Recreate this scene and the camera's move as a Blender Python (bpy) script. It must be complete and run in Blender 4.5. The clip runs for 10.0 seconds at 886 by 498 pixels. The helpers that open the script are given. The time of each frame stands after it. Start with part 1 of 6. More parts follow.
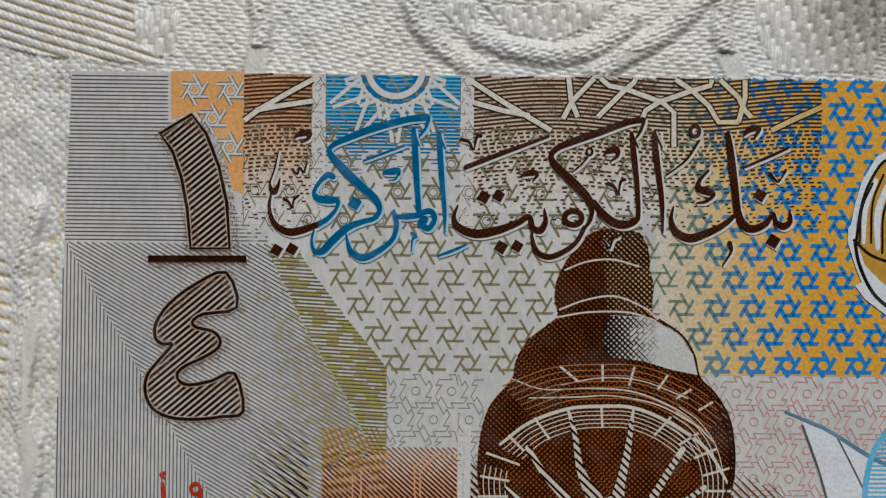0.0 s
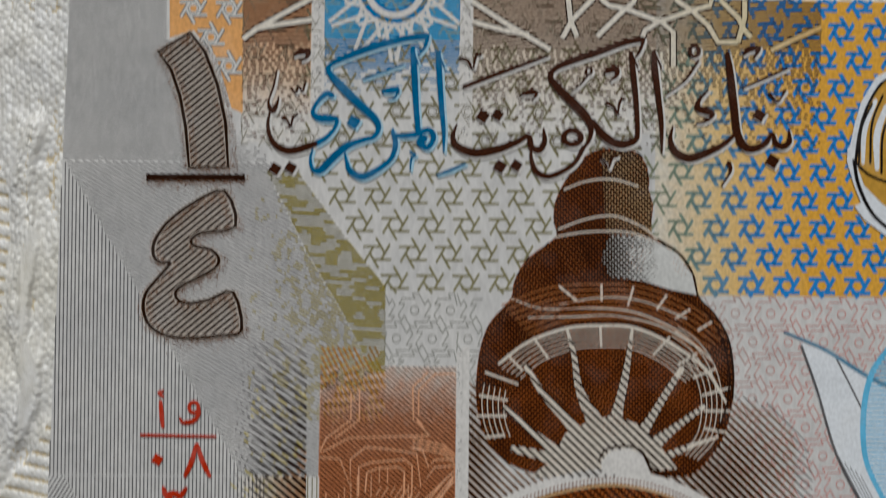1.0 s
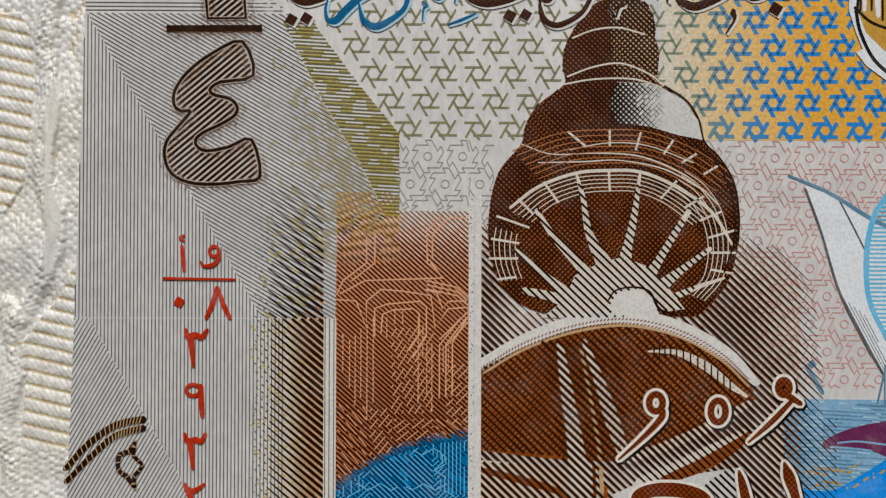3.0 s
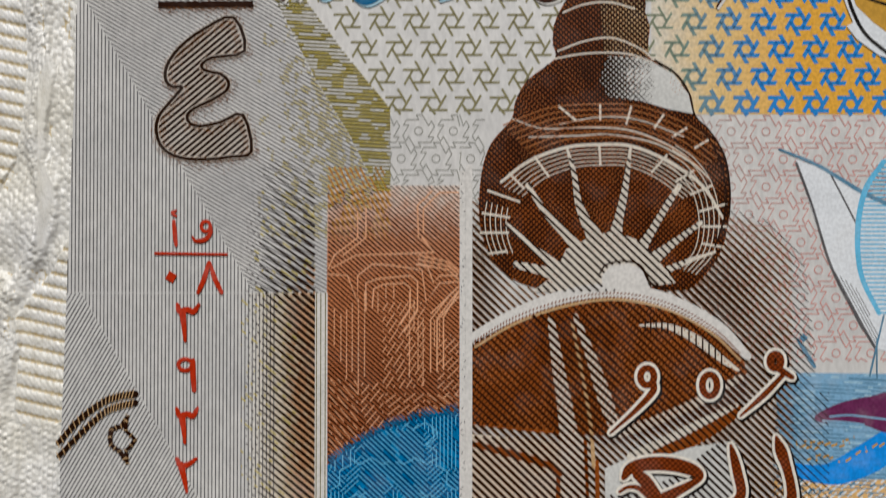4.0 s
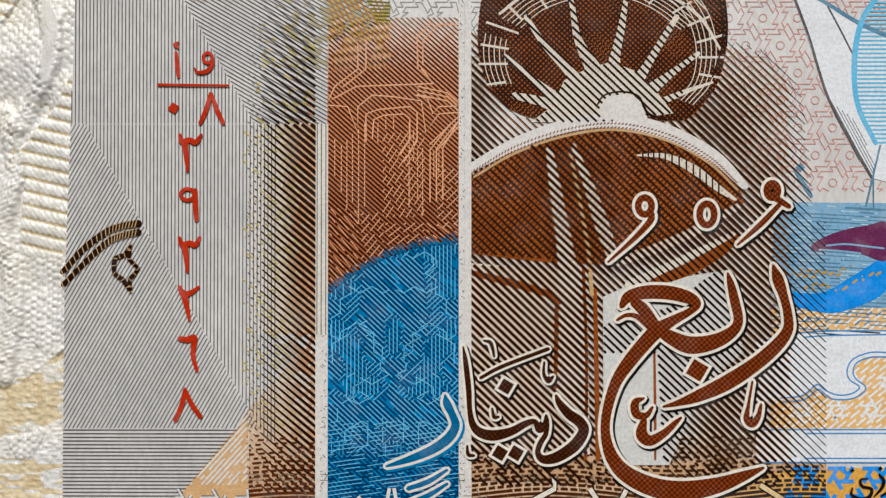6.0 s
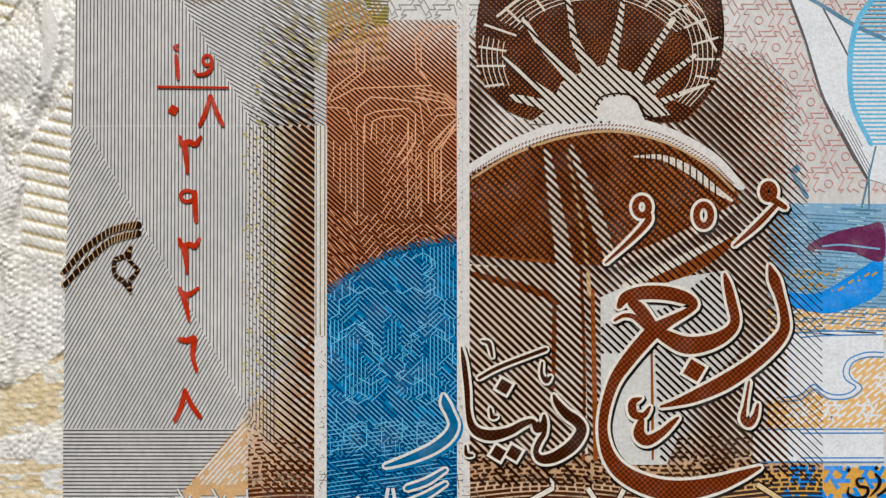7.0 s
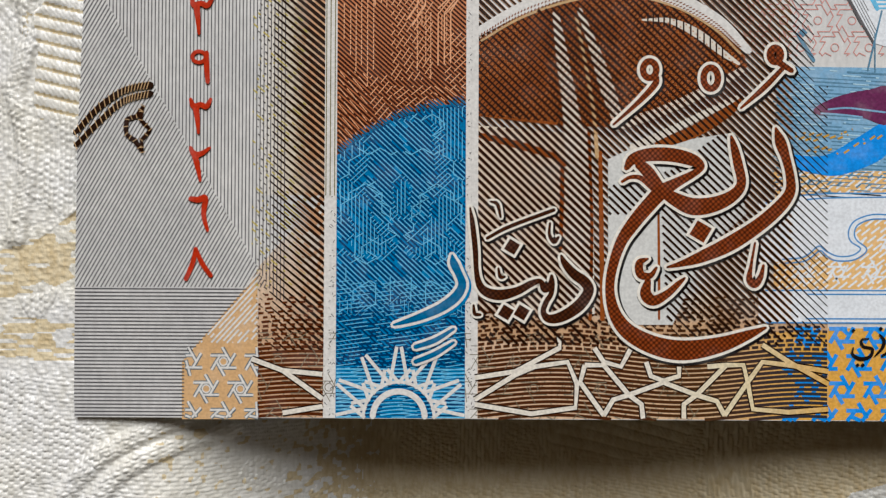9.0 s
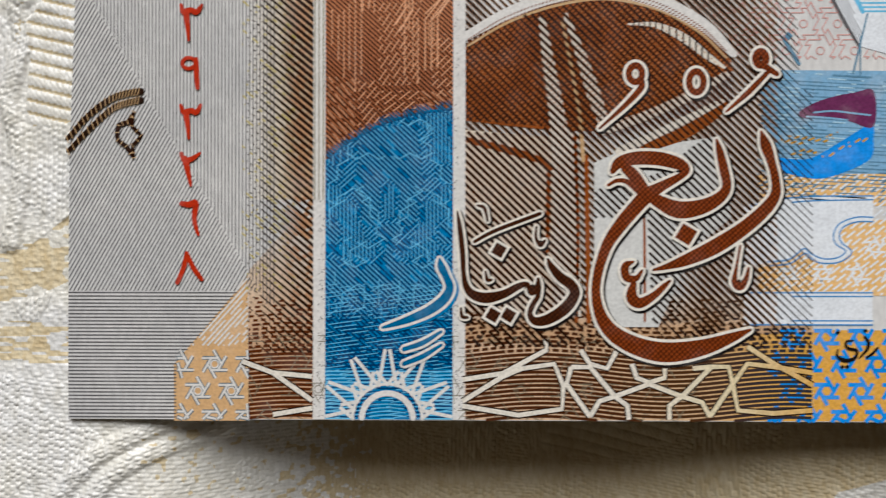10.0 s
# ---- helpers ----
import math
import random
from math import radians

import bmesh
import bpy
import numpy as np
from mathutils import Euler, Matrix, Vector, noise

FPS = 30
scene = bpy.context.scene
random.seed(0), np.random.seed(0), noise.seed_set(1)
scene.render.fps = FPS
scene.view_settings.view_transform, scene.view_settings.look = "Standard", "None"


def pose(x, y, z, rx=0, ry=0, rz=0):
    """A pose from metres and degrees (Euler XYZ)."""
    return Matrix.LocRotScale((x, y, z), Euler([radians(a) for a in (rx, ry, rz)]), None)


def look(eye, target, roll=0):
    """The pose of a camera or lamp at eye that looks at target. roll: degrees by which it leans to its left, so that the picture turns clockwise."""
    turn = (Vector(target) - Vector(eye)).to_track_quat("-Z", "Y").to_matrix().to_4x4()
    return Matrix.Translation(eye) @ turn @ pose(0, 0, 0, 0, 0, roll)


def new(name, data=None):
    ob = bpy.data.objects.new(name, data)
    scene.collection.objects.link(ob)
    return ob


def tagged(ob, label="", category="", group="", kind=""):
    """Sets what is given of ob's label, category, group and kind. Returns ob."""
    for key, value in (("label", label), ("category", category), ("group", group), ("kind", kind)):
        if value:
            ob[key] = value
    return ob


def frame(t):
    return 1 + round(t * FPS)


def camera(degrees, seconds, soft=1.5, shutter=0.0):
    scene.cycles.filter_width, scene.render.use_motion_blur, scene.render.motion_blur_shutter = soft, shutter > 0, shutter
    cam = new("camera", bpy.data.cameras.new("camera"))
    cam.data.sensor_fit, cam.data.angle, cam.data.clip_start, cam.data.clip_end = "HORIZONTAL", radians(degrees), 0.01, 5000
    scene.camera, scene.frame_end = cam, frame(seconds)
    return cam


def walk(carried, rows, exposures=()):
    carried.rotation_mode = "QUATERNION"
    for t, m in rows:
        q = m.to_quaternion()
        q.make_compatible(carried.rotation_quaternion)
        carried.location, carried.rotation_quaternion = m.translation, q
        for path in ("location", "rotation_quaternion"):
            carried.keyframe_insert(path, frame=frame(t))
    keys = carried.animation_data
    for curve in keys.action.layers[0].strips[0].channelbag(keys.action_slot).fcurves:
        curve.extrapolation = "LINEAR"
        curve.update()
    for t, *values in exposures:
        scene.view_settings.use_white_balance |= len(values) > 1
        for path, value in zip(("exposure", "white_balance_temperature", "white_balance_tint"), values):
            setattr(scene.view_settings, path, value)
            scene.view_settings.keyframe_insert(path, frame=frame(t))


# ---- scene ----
from collections import namedtuple

MM = 0.001

# camera and its walk
cam = camera(60, 10.0, soft=1.3, shutter=0.5)
walk(cam, [
    (0, pose(-0.00067, 0.02084, 0.05589, 0.487, -0.636, 0.531)),
    (0.5, pose(-0.00065, 0.02079, 0.05595, 0.359, -0.635, 0.479)),
    (0.7, pose(-0.00064, 0.01986, 0.05592, 0.361, -0.649, 0.501)),
    (0.9, pose(-0.00063, 0.01670, 0.05582, 0.370, -0.700, 0.575)),
    (1, pose(-0.00062, 0.01508, 0.05577, 0.375, -0.726, 0.614)),
    (1.5, pose(-0.00075, 0.00607, 0.05646, -0.010, -0.546, 0.422)),
    (2, pose(-0.00100, 0.00381, 0.05667, 0.145, -0.286, 0.295)),
    (2.5, pose(-0.00117, 0.00376, 0.05702, 0.195, -0.333, 0.230)),
    (3.8, pose(-0.00104, 0.00317, 0.05731, 0.574, -0.434, 0.115)),
    (4, pose(-0.00020, 0.00162, 0.05733, 0.544, -0.107, 0.068)),
    (4.5, pose(-0.00031, -0.00411, 0.05753, 0.610, 0.019, 0.033)),
    (5, pose(0.00042, -0.00949, 0.05764, 0.480, 0.290, -0.040)),
    (5.5, pose(0.00018, -0.01094, 0.05767, 0.408, 0.272, 0.034)),
    (7, pose(0.00031, -0.01114, 0.05811, 0.634, 0.214, -0.030)),
    (7.5, pose(-0.00005, -0.01505, 0.05823, 0.409, 0.290, 0.143)),
    (8, pose(-0.00065, -0.02139, 0.05845, 0.445, 0.150, 0.195)),
    (8.5, pose(-0.00027, -0.02172, 0.05852, 0.512, 0.265, 0.248)),
    (9, pose(-0.00034, -0.02165, 0.05852, 0.569, 0.217, 0.252)),
    (9.5, pose(-0.00022, -0.02147, 0.05875, 0.483, 0.331, 0.204)),
    (9.8, pose(-0.00018, -0.02145, 0.05876, 0.469, 0.342, 0.200)),
    (9.9, pose(-0.00003, -0.02137, 0.05880, 0.415, 0.385, 0.188)),
    (10, pose(0.00113, -0.02079, 0.05914, -0.005, 0.718, 0.091)),
], [(0, -0.57, 5960, 7), (0.7, -0.58, 5960, 7), (1.2, -0.54, 5980, 7), (2.0, -0.38, 6070, 8), (2.5, -0.28, 6170, 9), (3.9, -0.27, 6170, 9), (4.5, -0.11, 6170, 9), (5.5, 0.02, 6170, 9), (7, 0.0, 6170, 9), (8, -0.05, 6150, 9), (10, -0.08, 6070, 9)])

# daylight: bright overcast sky, with the window side beyond the top edge of the note
SUN_ELEV, SUN_AZ = radians(44), radians(6)
world = bpy.data.worlds.new("world")
scene.world = world
world.use_nodes = True
wn = world.node_tree
sky = wn.nodes.new("ShaderNodeTexSky")
sky.sky_type, sky.sun_disc = "NISHITA", False
sky.sun_elevation, sky.sun_rotation = SUN_ELEV, SUN_AZ
sky.dust_density, sky.air_density = 6.0, 1.0
veil = wn.nodes.new("ShaderNodeHueSaturation")
veil.inputs["Saturation"].default_value = 0.35
wn.links.new(sky.outputs[0], veil.inputs["Color"])
warm = wn.nodes.new("ShaderNodeMix")
warm.data_type, warm.blend_type = "RGBA", "MULTIPLY"
warm.inputs[0].default_value, warm.inputs[7].default_value = 1.0, (1.0, 0.68, 0.38, 1)
wn.links.new(veil.outputs[0], warm.inputs[6])
wn.links.new(warm.outputs[2], wn.nodes["Background"].inputs[0])
wn.nodes["Background"].inputs[1].default_value = 0.02
sun = new("sun", bpy.data.lights.new("sun", "SUN"))
sun.data.energy, sun.data.angle, sun.data.color = 4.15, radians(39), (1.0, 0.98, 0.955)
sun.matrix_world = look((math.sin(SUN_AZ) * math.cos(SUN_ELEV), math.cos(SUN_AZ) * math.cos(SUN_ELEV), math.sin(SUN_ELEV)), (0, 0, 0))


# ---------------------------------------------------------------- materials
def lin(c):
    c /= 255
    return c / 12.92 if c < 0.04045 else ((c + 0.055) / 1.055) ** 2.4


def tone(r, g, b, k=0.95):
    return (lin(r) * k, lin(g) * k, lin(b) * k, 1)


Nodes = namedtuple("Nodes", "tree bsdf pos")


def material(name, rough=0.6, spec=0.3):
    m = bpy.data.materials.new(name)
    m.use_nodes = True
    t = m.node_tree
    b = t.nodes["Principled BSDF"]
    b.inputs["Roughness"].default_value = rough
    b.inputs["Specular IOR Level"].default_value = spec
    return m, Nodes(t, b, t.nodes.new("ShaderNodeNewGeometry").outputs["Position"])


def noise_out(n, scale, detail=3.0, stretch=None):
    vec = n.pos
    if stretch:
        mp = n.tree.nodes.new("ShaderNodeMapping")
        mp.inputs["Scale"].default_value = stretch
        n.tree.links.new(vec, mp.inputs[0])
        vec = mp.outputs[0]
    t = n.tree.nodes.new("ShaderNodeTexNoise")
    t.inputs["Scale"].default_value, t.inputs["Detail"].default_value = scale, detail
    n.tree.links.new(vec, t.inputs["Vector"])
    return t.outputs[0]


def ramp(n, fac, stops):
    r = n.tree.nodes.new("ShaderNodeValToRGB")
    el = r.color_ramp.elements
    while len(el) < len(stops):
        el.new(0.5)
    for e, (p, c) in zip(el, stops):
        e.position, e.color = p, c
    n.tree.links.new(fac, r.inputs[0])
    return r.outputs[0]


def mixed(n, kind, fac, a, b):
    x = n.tree.nodes.new("ShaderNodeMix")
    x.data_type, x.blend_type = "RGBA", kind
    if isinstance(fac, float):
        x.inputs[0].default_value = fac
    else:
        n.tree.links.new(fac, x.inputs[0])
    for sock, v in ((x.inputs[6], a), (x.inputs[7], b)):
        if isinstance(v, tuple):
            sock.default_value = v
        else:
            n.tree.links.new(v, sock)
    return x.outputs[2]


def axis_fac(n, axis, a, b):
    """0 at a mm to 1 at b mm along an axis of the note."""
    s = n.tree.nodes.new("ShaderNodeSeparateXYZ")
    n.tree.links.new(n.pos, s.inputs[0])
    r = n.tree.nodes.new("ShaderNodeMapRange")
    r.inputs["From Min"].default_value, r.inputs["From Max"].default_value = a * MM, b * MM
    n.tree.links.new(s.outputs[axis], r.inputs[0])
    return r.outputs[0]


def bump(n, height, depth, strength=1.0):
    b = n.tree.nodes.new("ShaderNodeBump")
    b.inputs["Strength"].default_value, b.inputs["Distance"].default_value = strength, depth
    n.tree.links.new(height, b.inputs["Height"])
    n.tree.links.new(b.outputs[0], n.bsdf.inputs["Normal"])


PAPER = tone(214, 212, 208)


def paper_material():
    m, n = material("banknote_paper", 0.36, 0.6)
    cloudy = ramp(n, noise_out(n, 160, 4), [(0.3, tone(203, 202, 200)), (0.7, tone(220, 218, 214))])
    fibre = ramp(n, noise_out(n, 2600, 3, (1, 0.35, 1)), [(0.35, (0.86, 0.86, 0.86, 1)), (0.65, (1, 1, 1, 1))])
    n.tree.links.new(mixed(n, "MULTIPLY", 1.0, cloudy, fibre), n.bsdf.inputs["Base Color"])
    bump(n, noise_out(n, 2200, 4), 0.00003, 0.5)
    return m


def ink(name, r, g, b, fade=0.14, rough=0.38, weave=0.0):
    """Printing ink: a little uneven, lying into the grain of the paper."""
    m, n = material(name, rough, 0.08)
    base = tone(r, g, b)
    thin = tuple(v * (1 - fade) + p * fade for v, p in zip(base, PAPER))
    deep = tuple(v * (0.82 if r + g + b < 400 else 0.93) for v in base[:3]) + (1,)
    blot = ramp(n, noise_out(n, 420, 4), [(0.3, deep), (0.5, base), (0.72, thin)])
    calm = 0.45 + 0.55 * (1 - min(1, (r + g + b) / 560))
    lo, hi = 1 - 0.22 * calm, 1 + 0.12 * calm
    grain = ramp(n, noise_out(n, 4200, 2), [(0.36, (lo, lo, lo, 1)), (0.62, (hi, hi, hi, 1))])
    colour = mixed(n, "MULTIPLY", 1.0, blot, grain)
    for turn in (47, -43) if weave else ():
        # engraved lines too fine to stand apart
        mp = n.tree.nodes.new("ShaderNodeMapping")
        mp.inputs["Rotation"].default_value = (0, 0, radians(turn))
        n.tree.links.new(n.pos, mp.inputs[0])
        wave = n.tree.nodes.new("ShaderNodeTexWave")
        wave.inputs["Scale"].default_value, wave.inputs["Distortion"].default_value = 1080, 0.6
        n.tree.links.new(mp.outputs[0], wave.inputs["Vector"])
        k = 1 - weave
        colour = mixed(n, "MULTIPLY", 1.0, colour, ramp(n, wave.outputs[1], [(0.2, (k, k, k, 1)), (0.7, (1.12, 1.12, 1.12, 1))]))
    n.tree.links.new(colour, n.bsdf.inputs["Base Color"])
    bump(n, noise_out(n, 2600, 3), 0.00003, 0.5)
    return m


def ramp_ink(name, axis, a, b, stops, speck=0.25):
    """Ink whose colour passes from one hue to another across the sheet, as rainbow printing does."""
    m, n = material(name, 0.38, 0.12)
    fac = axis_fac(n, axis, a, b)
    add = n.tree.nodes.new("ShaderNodeMath")
    add.operation = "MULTIPLY_ADD"
    n.tree.links.new(noise_out(n, 1500, 3), add.inputs[0])
    add.inputs[1].default_value = speck
    sub = n.tree.nodes.new("ShaderNodeMath")
    sub.operation = "SUBTRACT"
    n.tree.links.new(fac, sub.inputs[0])
    sub.inputs[1].default_value = speck / 2
    n.tree.links.new(sub.outputs[0], add.inputs[2])
    grain = ramp(n, noise_out(n, 3800, 2), [(0.36, (0.85, 0.85, 0.85, 1)), (0.62, (1.08, 1.08, 1.08, 1))])
    col = ramp(n, add.outputs[0], stops)
    n.tree.links.new(mixed(n, "MULTIPLY", 1.0, col, grain), n.bsdf.inputs["Base Color"])
    return m


M_PAPER = paper_material()
M_GREY = ink("fine_line_grey_ink", 92, 90, 92)
M_BROWN = ink("brown_intaglio_ink", 40, 17, 4, 0.03)
M_DARK = ink("dark_brown_intaglio_ink", 38, 19, 7, 0.03)
M_STRIPE_LINE = ink("stripe_line_brown_ink", 54, 22, 9, 0.03)
M_YELLOW = ink("yellow_ink", 190, 172, 70)
M_MAZE = ink("labyrinth_line_ink", 222, 166, 126)
M_NETLINE = ink("grey_olive_net_ink", 122, 116, 96)
M_SPREAD = ink("thin_tan_ink", 168, 122, 82)
M_PECK = ink("pecked_tan_ink", 176, 112, 62)
M_PALE_BLUE = ink("faint_blue_ink", 168, 202, 218)
M_SLATE = ink("slate_ink", 104, 116, 122)
M_OCHRE = ink("ochre_ink", 178, 128, 62, 0.2)
M_DEEP_BLUE = ink("deep_blue_ink", 0, 56, 100, 0.04)
M_RUST = ink("rust_brown_ink", 122, 62, 24, 0.04)
M_WORD = ink("rust_letter_ink", 124, 54, 17, 0.04, weave=0.45)
M_LETTER = ink("brown_letter_ink", 66, 30, 9, 0.04, weave=0.4)
M_HATCH = ink("engraving_brown_ink", 36, 16, 4, 0.03)
M_TOWER = ink("tower_brown_ink", 140, 72, 24, 0.03)
M_RED = ink("red_serial_ink", 180, 46, 14, 0.1)
M_BLUE = ink("blue_calligraphy_ink", 0, 98, 144, 0.08)
M_STRIPE_BLUE = ink("blue_stripe_ink", 0, 116, 172, 0.04)
M_LIGHT_BLUE = ink("pale_blue_line_ink", 104, 184, 222)
M_SKY = ink("bright_blue_ink", 30, 140, 228)
M_STRIPE_BROWN = ramp_ink("brown_stripe_ink", 1, 7.5, -11, [(0.0, tone(214, 206, 196)), (0.12, tone(220, 184, 162)), (0.25, tone(206, 142, 104)), (0.42, tone(198, 126, 82)), (1.0, tone(172, 100, 56))])
M_PALE_BROWN = ink("pale_brown_line_ink", 192, 158, 114)
M_ORANGE = ink("orange_ink", 226, 168, 104)
M_APRICOT = ink("apricot_ink", 206, 166, 118)
M_GOLD = ink("gold_ink", 196, 150, 60)
M_CREAM = ink("cream_line", 214, 206, 192, 0.2)
M_WHITE = ink("bare_paper_line", 214, 211, 206, 0.3)
M_OLIVE = ink("olive_yellow_ink", 112, 104, 52)
M_BLACK = ink("black_ink", 24, 20, 20, 0.06)
M_PURPLE = ink("purple_ink", 104, 44, 84)
M_WATER = ink("sea_blue_ink", 124, 168, 200, 0.3)
M_SAIL = ink("sail_white", 222, 226, 230)
M_STEEL = ink("steel_blue_ink", 92, 134, 160)
M_RAINBOW = ramp_ink("orange_rainbow_tint", 0, 15, 27, [(0.0, tone(212, 208, 196)), (0.45, tone(222, 190, 130)), (1.0, tone(222, 166, 62))])
M_STARS = ramp_ink("olive_to_blue_ink", 0, 13, 24, [(0.0, tone(136, 130, 96)), (0.45, tone(122, 142, 128)), (1.0, tone(44, 132, 206))])
M_NET = ramp_ink("grey_to_pink_net_ink", 0, 8, 26, [(0.0, tone(150, 150, 142)), (0.6, tone(178, 158, 150)), (1.0, tone(206, 148, 140))])
M_BAND = ramp_ink("brown_to_slate_line_ink", 0, 12, 27, [(0.0, tone(72, 36, 14)), (0.5, tone(72, 44, 20)), (1.0, tone(46, 48, 56))])
M_BAND_SIDE = ink("dark_rust_line_ink", 86, 40, 14, 0.04)
M_LACE = ramp_ink("cream_to_orange_band_ink", 0, 15, 29, [(0.0, tone(220, 213, 200)), (0.5, tone(216, 202, 166)), (1.0, tone(208, 164, 86))])


# ---------------------------------------------------------------- shape helpers (plan in mm on the sheet)
LAYER = 1.1e-5


def mesh_of(name, verts, faces, mat, smooth=False):
    me = bpy.data.meshes.new(name)
    me.from_pydata(verts, [], faces)
    me.materials.append(mat)
    if smooth:
        me.shade_smooth()
    return me


def child(name, verts, faces, mat, parent, label="", smooth=False, kind=""):
    ob = new(name, mesh_of(name, verts, faces, mat, smooth))
    ob.parent = parent
    return tagged(ob, label=label, kind=kind)


def spline(pts, closed=False, steps=6):
    """Smooth curve through points of any dimension."""
    p = np.array(pts, float)
    n = len(p)
    if n < 3:
        return p
    if closed:
        q = np.vstack([p[-1], p, p[0], p[1]])
    else:
        q = np.vstack([2 * p[0] - p[1], p, 2 * p[-1] - p[-2]])
    u = np.linspace(0, 1, steps, endpoint=False)[:, None]
    out = []
    for i in range(1, len(q) - 2):
        a, b, c, d = q[i - 1], q[i], q[i + 1], q[i + 2]
        out.append(0.5 * (2 * b + (c - a) * u + (2 * a - 5 * b + 4 * c - d) * u ** 2 + (3 * b - a - 3 * c + d) * u ** 3))
    if not closed:
        out.append(p[-1:])
    return np.vstack(out)


class Sheet:
    """Collects flat printed shapes at one height of the sheet."""
    count = 0

    def __init__(self, layer, ridge=0.0):
        self.z, self.ridge, self.v, self.f = layer * LAYER, ridge * MM, [], []

    def add(self, verts, faces):
        k = len(self.v)
        Sheet.count += 1
        up = (Sheet.count % 12) * 3e-7
        verts = [(x, y, z + up) for x, y, z in verts]
        self.v.extend(verts)
        self.f.extend([tuple(i + k for i in f) for f in faces])
        return self

    def ribbon(self, pts, width=None, closed=False, steps=6, grow=0.0, shift=(0, 0), round_ends=True):
        if width is not None:
            pts = [(p[0], p[1], width) for p in pts]
        c = spline(pts, closed, steps)
        xy, w = c[:, :2] + np.array(shift), np.maximum(c[:, 2], 0.04) / 2 + grow
        if closed:
            d = np.roll(xy, -1, 0) - np.roll(xy, 1, 0)
        else:
            d = np.gradient(xy, axis=0)
        d /= np.linalg.norm(d, axis=1)[:, None] + 1e-9
        if round_ends and not closed:
            a, b = xy[0] - d[0] * w[0] * 0.8, xy[-1] + d[-1] * w[-1] * 0.8
            xy, d = np.vstack([a, xy, b]), np.vstack([d[0], d, d[-1]])
            w = np.r_[w[0] * 0.45, w, w[-1] * 0.45]
        nrm = np.c_[-d[:, 1], d[:, 0]]
        left, right = xy + nrm * w[:, None], xy - nrm * w[:, None]
        n = len(xy)
        vs, fs = [], []
        for i in range(n):
            vs += [(left[i, 0] * MM, left[i, 1] * MM, self.z), (xy[i, 0] * MM, xy[i, 1] * MM, self.z + self.ridge), (right[i, 0] * MM, right[i, 1] * MM, self.z)]
        for i in range(n if closed else n - 1):
            a, b = 3 * i, 3 * ((i + 1) % n)
            fs += [(a, a + 1, b + 1, b), (a + 1, a + 2, b + 2, b + 1)]
        return self.add(vs, fs)

    def line(self, pts, width):
        """Straight-sided run with mitred corners left square."""
        p = np.array(pts, float)
        vs, fs = [], []
        for a, b in zip(p[:-1], p[1:]):
            d = (b - a) / (np.linalg.norm(b - a) + 1e-9)
            nn = np.array([-d[1], d[0]]) * width / 2
            a2, b2 = a - d * width * 0.3, b + d * width * 0.3
            k = len(vs)
            vs += [(*(q * MM), self.z) for q in (a2 + nn, a2 - nn, b2 - nn, b2 + nn)]
            fs.append((k, k + 1, k + 2, k + 3))
        return self.add(vs, fs)

    def fill(self, pts, smooth=False, steps=5):
        p = spline(pts, True, steps) if smooth else np.array(pts, float)
        area = np.sum(p[:, 0] * np.roll(p[:, 1], -1) - p[:, 1] * np.roll(p[:, 0], -1))
        if area < 0:
            p = p[::-1]
        return self.add([(x * MM, y * MM, self.z) for x, y in p[:, :2]], [tuple(range(len(p)))])

    def ring(self, c, r, width, ry=None, n=28):
        ry = ry or r
        return self.ribbon([(c[0] + r * math.cos(a), c[1] + ry * math.sin(a), width) for a in np.linspace(0, 2 * math.pi, n, endpoint=False)], closed=True, steps=1)

    def diamond(self, c, r, turn=0.0, shift=(0, 0)):
        pts = [(c[0] + shift[0] + r * math.cos(turn + k * math.pi / 2), c[1] + shift[1] + r * math.sin(turn + k * math.pi / 2)) for k in range(4)]
        return self.fill(pts)

    def done(self, name, mat, parent, label="", smooth=False, kind=""):
        return child(name, self.v, self.f, mat, parent, label, smooth, kind)


def inside(x, y, poly):
    p = np.array(poly, float)
    r = np.zeros(np.shape(x), bool)
    for (ax, ay), (bx, by) in zip(p, np.roll(p, -1, 0)):
        if ay == by:
            continue
        cut = (ay > y) != (by > y)
        r ^= cut & (x < (bx - ax) * (y - ay) / (by - ay) + ax)
    return r


def step(a, b, v):
    u = np.clip((v - a) / (b - a), 0, 1)
    return u * u * (3 - 2 * u)


def chance(i, j, salt=0.0):
    h = np.sin(i * 127.1 + j * 311.7 + salt * 74.7) * 43758.5453
    return h - np.floor(h)


